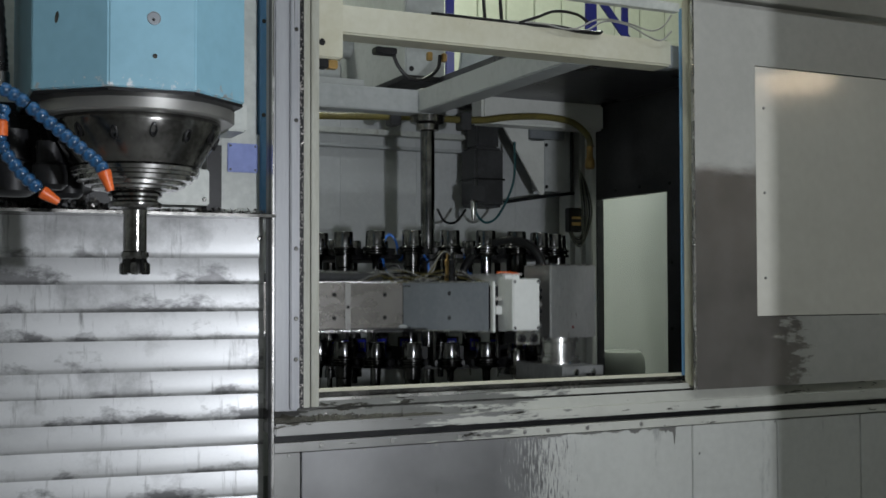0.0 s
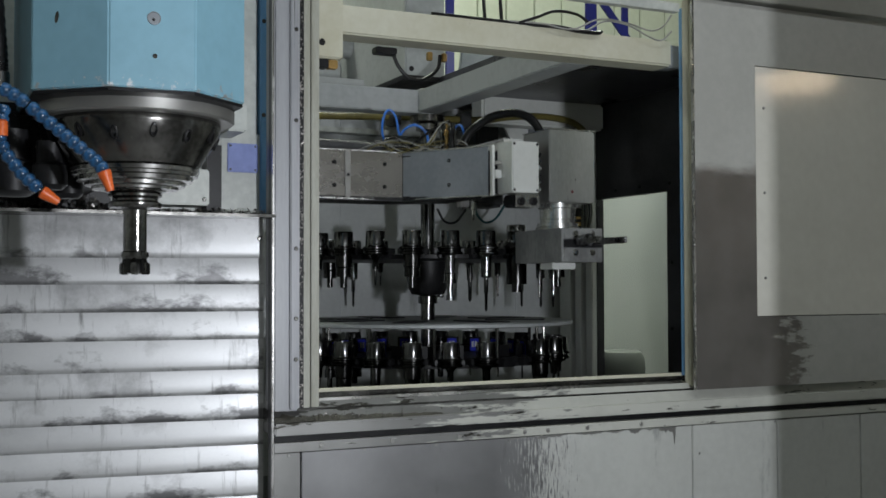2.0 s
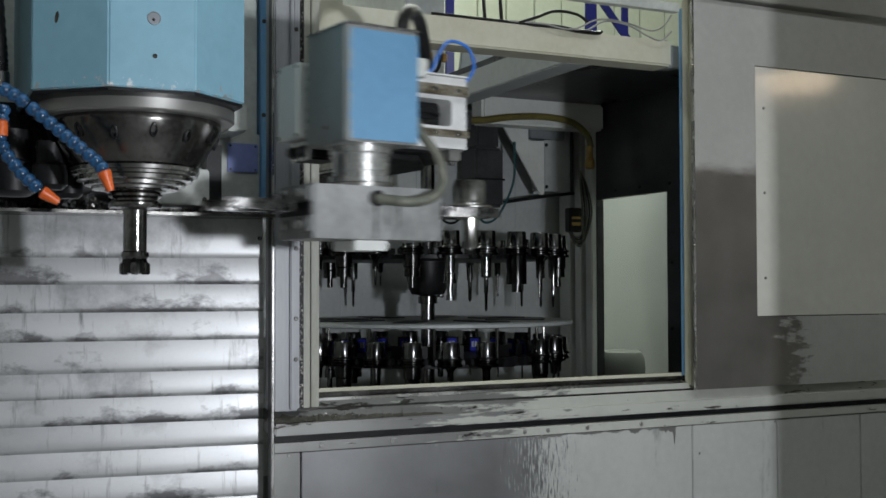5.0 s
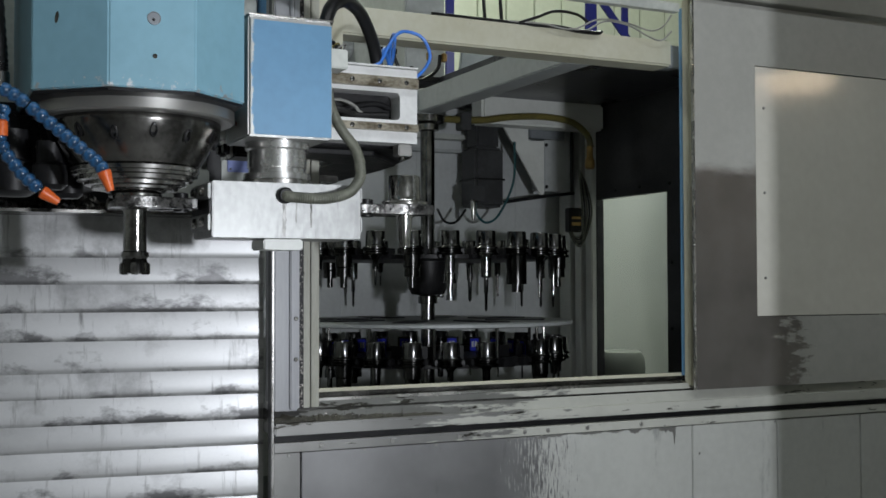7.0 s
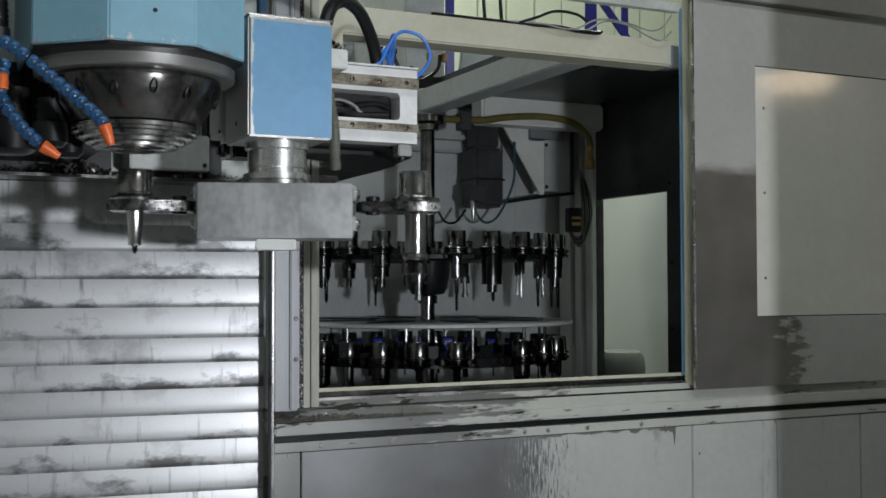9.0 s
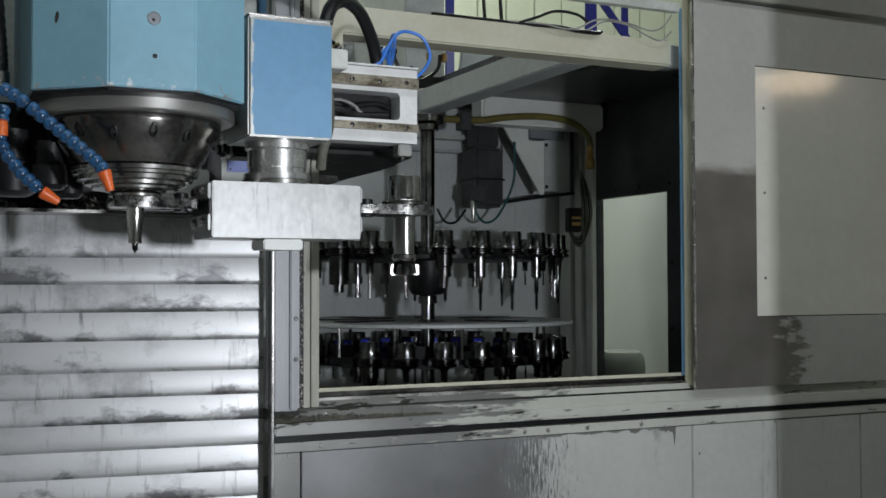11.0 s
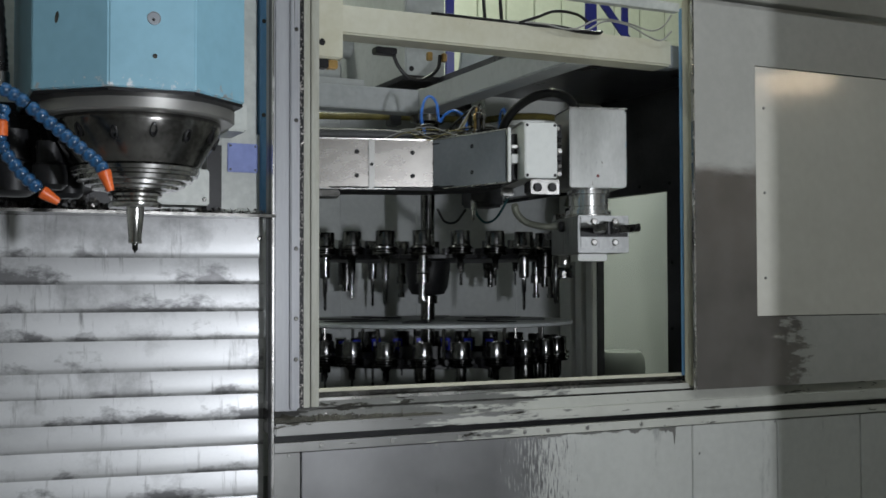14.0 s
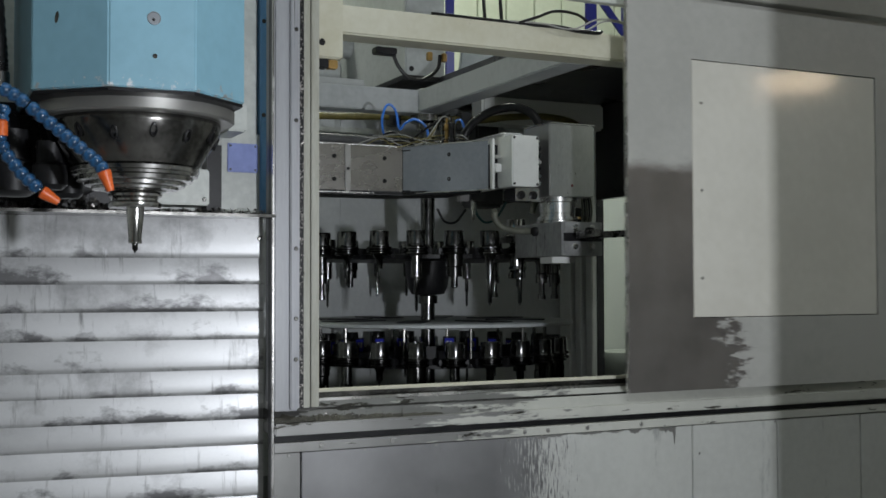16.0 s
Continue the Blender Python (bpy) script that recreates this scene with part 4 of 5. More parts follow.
def change_arm():
    e = group_empty("tool_change_arm", pose(*PIVOT, 0), "swinging steel tool change arm with a blue ended drive box", "robot arm")
    out = [(-0.12, 0.17), (0.57, 0.19), (0.79, 0.19), (1.01, -0.13), (1.045, -0.13), (1.045, 0.25), (0.86, 0.37), (0.5, 0.42), (-0.12, 0.42)]
    # the black stands in for the shade inside the slide opening
    part("arm_body", prism(out, 1.852, 2.008, 0.004), BLACK, e, "cast arm body, black for the dark slide opening")
    part("cover_plate", prism([(-0.1, 0.176), (0.566, 0.180), (0.566, 0.186), (-0.1, 0.182)], 1.844, 2.022, 0.001), PLATE, e)
    part("cover_plate", prism([(0.572, 0.180), (0.793, 0.181), (0.797, 0.187), (0.572, 0.186)], 1.844, 2.022, 0.001), PLATE, e)
    part("cover_plate", prism([(0.795, 0.180), (0.990, -0.134), (0.996, -0.130), (0.800, 0.184)], 1.844, 2.022, 0.001), PLATEGREY, e, "grey painted cover plate")
    for z in (1.841, 2.0195):
        part("lip", prism([(-0.1, 0.170), (0.794, 0.174), (0.990, -0.142), (0.996, -0.136), (0.801, 0.186), (-0.1, 0.184)], z, z + 0.004, 0.0008), BARE, e)
    part("joint_bar", box(0.561, 0.583, 0.1725, 0.179, 1.846, 2.019, 0.002), STEEL, e)
    part("bar_screw", screw(0.006), BLACK, e, m=pose(0.572, 0.1725, 1.93))
    part("under_flange", prism([(0.0, 0.19), (0.79, 0.17), (0.99, -0.09), (0.99, 0.2), (0.79, 0.35), (0.0, 0.38)], 1.836, 1.851, 0.003), BLACK, e)
    part("under_catch", box(0.32, 0.46, 0.17, 0.30, 1.815, 1.838, 0.004), DARKSTEEL, e)
    s = part("screw", screw(0.008), BLACK, e, m=pose(0.52, 0.177, 1.975))
    for x, y, z, a in ((0.52, 0.177, 1.89, 0), (0.72, 0.179, 1.975, 0), (0.72, 0.179, 1.89, 0), (0.905, 0.007, 1.98, -56), (0.905, 0.007, 1.89, -56)):
        shared("screw", s, e, pose(x, y, z, 0, 0, a))
    # slide with rails at the arm's end
    side = Matrix(((0, 0, 1, 0), (1, 0, 0, 0), (0, 1, 0, 0), (0, 0, 0, 1)))
    arc = lambda cy, cz, a0: [(cy + 0.012 * math.cos(radians(a0 + 15 * i)), cz + 0.012 * math.sin(radians(a0 + 15 * i))) for i in range(7)]
    hole = [(-0.15, 1.9156)] + arc(0.2126, 1.9276, -90) + arc(0.2126, 1.973, 0) + [(-0.15, 1.985)]
    part("slide_frame", turned(prism([(-0.15, 2.045), (0.2716, 2.045), (0.2716, 1.858), (-0.15, 1.858)] + hole, 1.05, 1.11), side), SLIDEMETAL, e, "bright machined slide frame")
    part("top_plate", box(1.045, 1.124, -0.15, 0.270, 2.0465, 2.050, 0.001), SLIDEMETAL, e)
    for z, h, mat in ((2.009, 0.0135, RUSTRAIL), (1.896, 0.0095, RUSTRAIL)):
        rail = part("rail", box(1.1105, 1.125, -0.14, 0.2705, z - h, z + h, 0.002), mat, e, "discoloured guide rail")
        q = part("screw", turned(screw(0.006, 0.002), pose(0, 0, 0, 0, 0, 90)), DARKSTEEL, rail, m=pose(1.125, 0.236, z))
        for y in (0.163, 0.09, 0.02):
            shared("screw", q, rail, pose(1.125, y, z))
    part("slide_stop", box(1.06, 1.10, 0.225, 0.262, 1.828, 1.857, 0.003), STEEL, e)
    part("stop_screw", lathe([(0.008, 1.818), (0.008, 1.8275)], 10, 1.08, 0.243), DARKSTEEL, e)
    part("inner_cable", tube([(1.08, 0.03, 1.955), (1.085, 0.07, 1.962), (1.085, 0.11, 1.950), (1.08, 0.135, 1.932), (1.07, 0.20, 1.925)], 0.004, 8), PALEWIRE, e)
    part("inner_hose", tube([(1.075, -0.02, 1.935), (1.085, 0.06, 1.938), (1.08, 0.12, 1.926), (1.075, 0.20, 1.93)], 0.010, 10), RUBBER, e)
    part("inner_hose", tube([(1.07, 0.05, 1.924), (1.075, 0.12, 1.950), (1.07, 0.18, 1.960), (1.062, 0.215, 1.952)], 0.007, 10), BLACK, e)
    for z in (1.965, 1.895):
        for y in (-0.14, -0.09):
            part("guide_block", box(1.126, 1.160, y - 0.05, y + 0.07, z - 0.022, z + 0.022, 0.003), DARKSTEEL, e)
    part("end_strip", box(0.994, 1.004, -0.164, -0.142, 1.842, 2.024, 0.002), CLEANWHITE, e, "white slide end strip")
    wb = part("terminal_box", box(1.032, 1.141, -0.242, -0.128, 1.849, 2.031, 0.004), CLEANWHITE, e, "white painted terminal box")
    part("gap_block", box(1.006, 1.031, -0.165, -0.13, 1.905, 1.935, 0.002), CLEANWHITE, e)
    part("gap_block", box(1.006, 1.031, -0.165, -0.13, 1.955, 1.966, 0.002), BARE, e)
    q = part("screw", screw(0.005, 0.002), BLACK, wb, m=pose(1.040, -0.242, 2.022))
    for x, z in ((1.133, 2.022), (1.040, 1.858), (1.133, 1.858)):
        shared("screw", q, wb, pose(x, -0.242, z))
    part("cable_chain", box(1.055, 1.155, -0.215, -0.13, 1.800, 1.845, 0.006), BLACK, e)
    part("connector_plate", box(1.057, 1.153, -0.221, -0.2155, 1.798, 1.846, 0.002), BARE, e, "scratched metal connector plate")
    for k in range(2):
        part("connector", turned(lathe([(0.010, -0.004), (0.015, -0.004), (0.015, 0.004), (0.011, 0.006), (0.011, 0.012)], 14), pose(1.078 + 0.05 * k, -0.222, 1.82, 90)), BLACK, e)
    part("connector_strip", box(1.139, 1.166, -0.205, -0.16, 1.855, 2.03, 0.003), BLACK, e)
    rc = random.Random(5)
    for k in range(7):
        z = 1.865 + 0.025 * k
        part("connector", turned(lathe([(0.007, -0.008), (0.011, -0.008), (0.011, 0.006), (0.007, 0.010), (0.007, 0.016)], 10), pose(1.152 + rc.uniform(-0.004, 0.004), -0.208, z, 90)), (BARE, DARKSTEEL, BLACK)[k % 3], e)
    part("orange_sleeve", tube([(1.10, 0.0, 2.056), (1.13, -0.03, 2.056), (1.16, -0.06, 2.050)], 0.0035, 8), ORANGE, e)
    # drive box
    x0, x1, y0, y1 = REACH - 0.09, REACH + 0.1, -SIDE - 0.095, -SIDE + 0.095
    part("drive_box", box(x0, x1, y0, y1, 1.8195, 2.080, 0.004), DRIVESTEEL, e, "streaked bare steel drive box")
    part("blue_cover", box(x1 + 0.0005, x1 + 0.004, y0 + 0.004, y1 - 0.003, 1.824, 2.071, 0.001), BLUEWORN, e, "chipped blue painted cover")
    part("top_plate", box(x0 - 0.002, x1 + 0.006, y0 - 0.002, y1 + 0.002, 2.0805, 2.084, 0.001), BARE, e)
    part("red_mark", turned(lathe([(0.0052, 0), (0.0052, 0.0012)], 16), pose(1.278, y0, 1.858, 90)), REDSPOT, e)
    part("neck", lathe([(0.05, 1.735), (0.075, 1.735), (0.075, 1.748), (0.064, 1.750), (0.064, 1.760), (0.066, 1.762), (0.066, 1.800), (0.072, 1.803), (0.072, 1.819), (0.05, 1.819)], 40, REACH, -SIDE), BRIGHT, e)
    part("side_box", box(REACH + 0.0, REACH + 0.065, -SIDE + 0.0955, -SIDE + 0.146, 1.988, 2.032, 0.003), WHITE, e)
    # hoses and cables on top of the arm
    part("black_hose", tube([(1.275, -0.034, 2.03), (1.272, -0.034, 2.09), (1.25, -0.012, 2.145), (1.22, 0.022, 2.172), (1.188, 0.057, 2.180), (1.14, 0.105, 2.170), (1.09, 0.150, 2.135), (1.06, 0.178, 2.09), (1.045, 0.19, 2.04)], 0.0165, 14), RUBBER, e)
    part("black_hose", tube([(1.05, 0.15, 2.035), (0.95, 0.20, 2.045), (0.82, 0.26, 2.045), (0.6, 0.29, 2.035), (0.2, 0.30, 2.035), (-0.05, 0.30, 2.03)], 0.014, 12), RUBBER, e)
    part("conduit_pipe", tube([(-0.1, 0.22, 2.035), (0.3, 0.22, 2.04), (0.62, 0.22, 2.04), (0.72, 0.23, 2.03)], 0.022, 12), DARKGREY, e)
    part("blue_tube", tube([(0.80, 0.33, 2.03), (0.775, 0.335, 2.12), (0.785, 0.337, 2.185), (0.807, 0.337, 2.206), (0.83, 0.33, 2.18), (0.84, 0.315, 2.11), (0.855, 0.295, 2.13), (0.89, 0.274, 2.144), (0.925, 0.25, 2.11), (0.93, 0.235, 2.03)], 0.005, 8, 10), LINEBLUE, e)
    part("blue_tube", tube([(1.06, 0.14, 2.05), (1.068, 0.185, 2.065), (1.07, 0.207, 2.105), (1.07, 0.232, 2.142), (1.07, 0.2613, 2.153), (1.07, 0.3061, 2.14), (1.07, 0.327, 2.0976), (1.066, 0.314, 2.062), (1.06, 0.285, 2.035), (1.0, 0.25, 2.015)], 0.0045, 8), LINEBLUE, e)
    part("black_wire", tube([(0.82, 0.24, 2.03), (0.88, 0.17, 2.09), (0.93, 0.12, 2.13), (0.951, 0.095, 2.14)], 0.005, 8), RUBBER, e)
    part("black_wire", tube([(0.78, 0.25, 2.03), (0.75, 0.26, 2.07), (0.79, 0.24, 2.085), (0.83, 0.22, 2.05), (0.90, 0.15, 2.03)], 0.005, 8), RUBBER, e)
    rnd = random.Random(2)
    for k in range(9):
        pts = [(0.62 + 0.42 * i / 5 + rnd.uniform(-0.02, 0.02), 0.20 - 0.18 * max(0, i - 2) / 3 + rnd.uniform(-0.03, 0.03), 2.018 + rnd.uniform(0.0, 0.05) * (1 if 0 < i < 5 else 0)) for i in range(6)]
        part("wire", tube(pts, 0.0018, 6, 6), (PALEWIRE, RUBBER, OLIVE)[k % 3], e)
    for k in range(5):
        part("fitting", lathe([(0.009, 0), (0.011, 0.004), (0.011, 0.03), (0.007, 0.034), (0.007, 0.07), (0.010, 0.072), (0.010, 0.09), (0.004, 0.095), (0.004, 0.115)], 10), (BLACK, DARKSTEEL, BRASS)[k % 3], e, m=pose(0.935 + 0.022 * (k % 2), 0.05 + 0.02 * k, 2.012))
    for k in range(3):
        part("pale_wire", tube([(0.951, 0.08 + 0.018 * k, 2.12), (0.93, 0.11 + 0.018 * k, 2.135), (0.90, 0.13, 2.09 - 0.01 * k), (0.87, 0.155, 2.04), (0.83, 0.18, 2.026)], 0.0028, 6), OLIVE if k % 2 else PALEWIRE, e)
    # gripper block that turns on the neck
    g = new("gripper")
    g.parent = e
    g.matrix_basis = pose(REACH, -SIDE, AZ)
    g["label"] = "machined double gripper block"
    part("block", box(-0.085, 0.085, -0.168, 0.168, -0.078, 0.042, 0.0025), ALU, g)
    part("cap", box(-0.05, 0.05, -0.045, 0.045, -0.102, -0.079, 0.003), CLEANWHITE, g)
    c = part("conduit", tube([(-0.004, -0.010, 0.006), (0.022, -0.006, 0.003), (0.034, 0.02, 0.0), (0.038, 0.075, 0.0), (0.034, 0.128, 0.016), (0.020, 0.158, 0.050), (0.004, 0.164, 0.081)], 0.0115, 10, 20, 0.09), CONDUIT, g, "grey green corrugated conduit", m=pose(0.086, 0, 0.008))
    part("hose_gland", turned(lathe([(0.018, -0.001), (0.018, 0.012), (0.014, 0.016)], 12), pose(0.085, -0.010, 0.014, 0, 90, 0)), BLACK, g)
    rd = random.Random(12)
    for y, wide, fall in ((-0.009, 0.011, 0.082), (0.052, 0.006, 0.060), (0.018, 0.004, 0.050)):
        a = [(y - wide * rd.uniform(0.3, 0.6), 0.006 - fall * i / 9) for i in range(10)]
        b = [(y + wide * rd.uniform(0.25, 0.6) * (1 - 0.05 * i), 0.006 - fall * i / 9) for i in range(10)]
        part("oil_run", turned(prism(a + b[::-1], 0.0852, 0.0856), side), OILRUN, g, "thin dark run of oil")
    part("turn_flange", lathe([(0.08, 0.043), (0.08, 0.052), (0.05, 0.054)], 32), BARE, g)
    for sgn in (-1, 1):
        for z in (-0.045, 0.022):
            part("end_plate", box(-0.078, 0.078, min(sgn * 0.169, sgn * 0.175), max(sgn * 0.169, sgn * 0.175), z - 0.018, z + 0.016, 0.002), ALU, g)
            for x in (-0.035, 0.035):
                part("bolt", turned(lathe([(0.011, 0), (0.011, 0.006), (0.008, 0.010), (0, 0.010)], 12), pose(x, sgn * 0.175, z, 90 if sgn < 0 else -90)), BARE, g)
        part("jaw_bed", box(-0.079, 0.079, min(sgn * 0.1685, sgn * 0.173), max(sgn * 0.1685, sgn * 0.173), -0.027, 0.002, 0.001), BLACK, g)
        for sx in (-1, 1):
            pts = [(sx * 0.012, sgn * 0.176), (sx * 0.04, sgn * 0.19), (sx * 0.046, sgn * 0.235), (sx * 0.066, sgn * 0.27), (sx * 0.070, sgn * 0.325), (sx * 0.054, sgn * 0.365), (sx * 0.046, sgn * 0.36), (sx * 0.051, sgn * 0.32), (sx * 0.047, sgn * 0.285), (sx * 0.026, sgn * 0.245), (sx * 0.012, sgn * 0.23)]
            if sx * sgn < 0:
                pts = pts[::-1]
            part("jaw", prism(pts, -0.017, 0.006, 0.002), JAWSTEEL, g)
        part("jaw_pivot", lathe([(0.016, -0.022), (0.016, 0.018), (0.01, 0.02)], 12), BLACK, g, m=pose(0, sgn * 0.215, 0))
    top = part("conduit", tube([(0.0, 0.0, 0.0), (0.008, 0.002, -0.035), (0.020, 0.010, -0.068), (0.032, 0.024, -0.100), (0.046, 0.048, -0.138), (0.0545, 0.0585, -0.175)], 0.0115, 10, 20, 0.09), CONDUIT, e, "grey green corrugated conduit", m=pose(*CONDUIT_TOP))
    return e, g, c, top


OILRUN = material("thin_oil_run", (0.30, 0.30, 0.29), (0.05, 0.05, 0.045), 0.3, 0.4, 60, 160, 0.2, (1, 1, 0.4), 0.6)
SLIDEMETAL = material("pale_machined_aluminium", (0.86, 0.865, 0.855), (0.76, 0.765, 0.755), 0.34, 0.15, 8, 90, 0.03)
stained(SLIDEMETAL, (0.30, 0.27, 0.20), 10.0, (1, 1, 3), 0.64, 0.72)
RUSTRAIL = material("discoloured_rail_steel", (0.32, 0.295, 0.23), (0.10, 0.08, 0.05), 0.4, 0.5, 16, 90, 0.05, (1, 1, 2))
DRIVESTEEL = material("streaked_bare_steel", (0.50, 0.505, 0.49), (0.36, 0.365, 0.35), 0.36, 0.75, 5, 120, 0.04, (1, 1, 0.35), spread=0.9)
stained(DRIVESTEEL, (0.17, 0.165, 0.15), 9.0, (1.5, 1.5, 0.5), 0.60, 0.72)
stained(DRIVESTEEL, (0.10, 0.09, 0.07), 55.0, (1, 1, 1), 0.66, 0.70)
JAWSTEEL = material("chip_covered_steel", (0.22, 0.216, 0.21), (0.025, 0.025, 0.025), 0.28, 0.9, 45, 160, 0.3, spread=0.6)
BRIGHT = material("bright_machined_metal", (0.78, 0.78, 0.76), (0.56, 0.56, 0.545), 0.24, 0.9, 10, 90, 0.04)
stained(BRIGHT, (0.16, 0.14, 0.10), 8.0, (1, 1, 3), 0.60, 0.68)
ALU = material("milled_aluminium", (0.42, 0.425, 0.42), (0.30, 0.305, 0.30), 0.45, 0.55, 9, 70, 0.10, (1, 1, 0.6))
stained(ALU, (0.22, 0.22, 0.22), 16.0, (3, 3, 0.5), 0.58, 0.70)
BLUEWORN = worn("chipped_blue_paint", (0.15, 0.33, 0.52), (0.55, 0.56, 0.53), 0, 0, -2.335, 0.45, 30, (1, 1, 0.7), gy=-10.0)
stained(ALU, (0.13, 0.13, 0.13), 7.0, (3, 3, 0.6), 0.66, 0.72)
CONDUIT_TOP = (1.311, -0.0405, 1.945)
ARM, GRIPPER, CONDUIT_HOSE, CONDUIT_UPPER = change_arm()


# ---- fittings inside ----
DRUM = material("dull_green_grey_drum", (0.28, 0.31, 0.27), (0.23, 0.25, 0.22), 0.4, 0, 4, 40, 0.02)


def fittings():
    m = group_empty("servo_motor", pose(2.572, 4.93, 2.07), "dark grey servo motor hanging under the roof", "motor")
    part("body", box(-0.075, 0.085, -0.08, 0.08, -0.19, 0.10, 0.014, 3), DARKGREY, m)
    part("band", box(-0.080, 0.090, -0.085, 0.085, -0.06, -0.05, 0.002), BLACK, m)
    part("head", box(-0.055, 0.07, -0.06, 0.06, 0.10, 0.22, 0.010), DARKGREY, m)
    part("plug", lathe([(0.02, -0.2), (0.02, -0.12)], 12, -0.07, -0.05), DARKGREY, m)
    b = group_empty("motor_bracket", pose(0, 0, 0), "white painted triangular sheet metal bracket", "bracket")
    bm = bmesh.new()
    o = [(2.65, 2.295), (2.87, 1.949), (2.889, 1.95), (2.891, 2.219), (2.80, 2.216), (2.80, 2.304)]
    part("plate", turned(prism(o, -4.872, -4.860), pose(0, 0, 0, 90)), CLEANWHITE, b)
    # side face laid flat to the front, its shade put in as grey
    part("side", box(2.893, 3.047, 4.863, 4.885, 1.968, 2.226, 0.004), GREY, b)
    part("edge", tube([(2.66, 4.86, 1.905), (2.85, 4.86, 1.935), (3.045, 4.86, 1.962), (3.052, 4.86, 1.972), (3.052, 4.86, 2.10), (3.052, 4.86, 2.29)], 0.008, 8, 6), BLACK, b)
    part("junction_box", box(2.803, 3.0, 4.84, 4.885, 2.228, 2.303, 0.004), PLATEGREY, b)
    part("hanger", box(2.95, 3.06, 4.886, 5.095, 2.0, 2.30, 0.004), GREY, b)
    sc = part("screw", screw(0.009), BLACK, b, m=pose(2.905, 4.862, 2.20))
    shared("screw", sc, b, pose(2.905, 4.862, 1.99))
    t = group_empty("hydraulic_pipe", pose(0, 0, 0), "olive plastic pipe clamped along the roof beam", "pipe")
    part("pipe", tube([(1.0, 4.62, 2.225), (1.635, 4.62, 2.235), (1.98, 4.62, 2.252), (2.377, 4.62, 2.26), (2.556, 4.62, 2.285), (2.74, 4.62, 2.299), (2.897, 4.62, 2.284), (2.986, 4.62, 2.229), (3.012, 4.62, 2.164)], 0.016, 10), OLIVE, t)
    part("fitting", lathe([(0.018, 2.06), (0.024, 2.07), (0.024, 2.10), (0.016, 2.12), (0.016, 2.17)], 12, 3.005, 4.62), BRASS, t)
    for x in (1.97, 2.32):
        part("clamp", box(x - 0.025, x + 0.025, 4.585, 4.655, 2.21, 2.29, 0.004), DARKGREY, t)
    v = group_empty("cable_connector", pose(2.925, 4.64, 1.80) @ Matrix.Scale(0.78, 4), "black cable connector block with brass inserts", "connector")
    part("block", box(-0.05, 0.04, -0.03, 0.03, -0.06, 0.09, 0.006), BLACK, v)
    part("insert", box(-0.035, 0.03, -0.034, -0.028, -0.02, 0.0, 0.002), BRASS, v)
    part("insert", box(-0.035, 0.03, -0.034, -0.028, 0.02, 0.035, 0.002), BRASS, v)
    rnd = random.Random(8)
    for k in range(5):
        part("cable", tube([(0.04, 0, 0.33), (0.05 + 0.012 * k, 0, 0.22), (0.065 + 0.016 * k, 0, 0.05), (0.055, -0.01, -0.07 - 0.015 * k), (0.01, 0, -0.09 - 0.01 * k), (-0.02 - 0.005 * k, 0, -0.05)], 0.006, 7), RUBBER if k % 2 else CONDUIT, v)
    c = group_empty("sensor_cable", pose(0, 0, 0), "teal cable looping under the servo motor", "cable")
    part("cable", tube([(2.70, 4.82, 2.20), (2.68, 4.80, 2.0), (2.60, 4.80, 1.84), (2.53, 4.80, 1.80), (2.48, 4.80, 1.84), (2.47, 4.80, 1.9)], 0.006, 8), TEAL, c)
    part("cable", tube([(2.42, 4.80, 1.86), (2.37, 4.80, 1.80), (2.31, 4.80, 1.80), (2.27, 4.80, 1.86)], 0.006, 8), RUBBER, c)
    p = group_empty("spray_nozzle", pose(2.44, 4.76, 1.80), "small bright steel spray nozzle on a holder", "nozzle")
    part("body", lathe([(0.006, 0.0), (0.010, 0.02), (0.013, 0.06), (0.013, 0.10), (0.008, 0.11)], 12), BARE, p)
    part("holder", box(-0.015, 0.06, -0.01, 0.05, 0.10, 0.17, 0.004), DARKGREY, p)
    l = group_empty("linear_guide", pose(0, 0, 0), "white painted guide bar below the roof beam", "guide rail")
    part("bar", box(1.6, 2.55, 5.02, 5.095, 2.225, 2.25, 0.003), WHITE, l)
    part("bar", box(1.6, 2.55, 5.03, 5.095, 2.16, 2.175, 0.003), GREY, l)
    k = group_empty("beam_cable", pose(0, 0, 0), "loose black and grey cables lying on the cream beam", "cable")
    part("cable", tube([(1.45, 3.1, 2.327), (1.6, 3.1, 2.327), (1.74, 3.085, 2.324), (1.86, 3.066, 2.322), (1.95, 3.060, 2.314), (2.02, 3.060, 2.314), (2.05, 3.08, 2.325)], 0.007, 8), RUBBER, k)
    part("cable", tube([(1.74, 3.07, 2.323), (1.80, 3.07, 2.345), (1.87, 3.07, 2.372), (1.95, 3.07, 2.37), (2.0, 3.07, 2.345)], 0.005, 8), RUBBER, k)
    part("cable", tube([(1.6, 3.12, 2.33), (1.8, 3.06, 2.325), (1.92, 3.052, 2.315), (2.03, 3.06, 2.36), (2.15, 3.07, 2.36), (2.23, 3.06, 2.342), (2.28, 3.055, 2.36), (2.31, 3.05, 2.40)], 0.003, 7), PALEWIRE, k)
    part("cable", tube([(1.7, 3.13, 2.33), (1.9, 3.06, 2.318), (1.98, 3.06, 2.320), (2.05, 3.06, 2.355), (2.14, 3.06, 2.352), (2.22, 3.05, 2.318), (2.27, 3.05, 2.312), (2.31, 3.05, 2.345)], 0.003, 7), PALEWIRE, k)
    h = group_empty("hanging_cable", pose(0, 0, 0), "black cable loop with brass plugs under the cream beam", "cable")
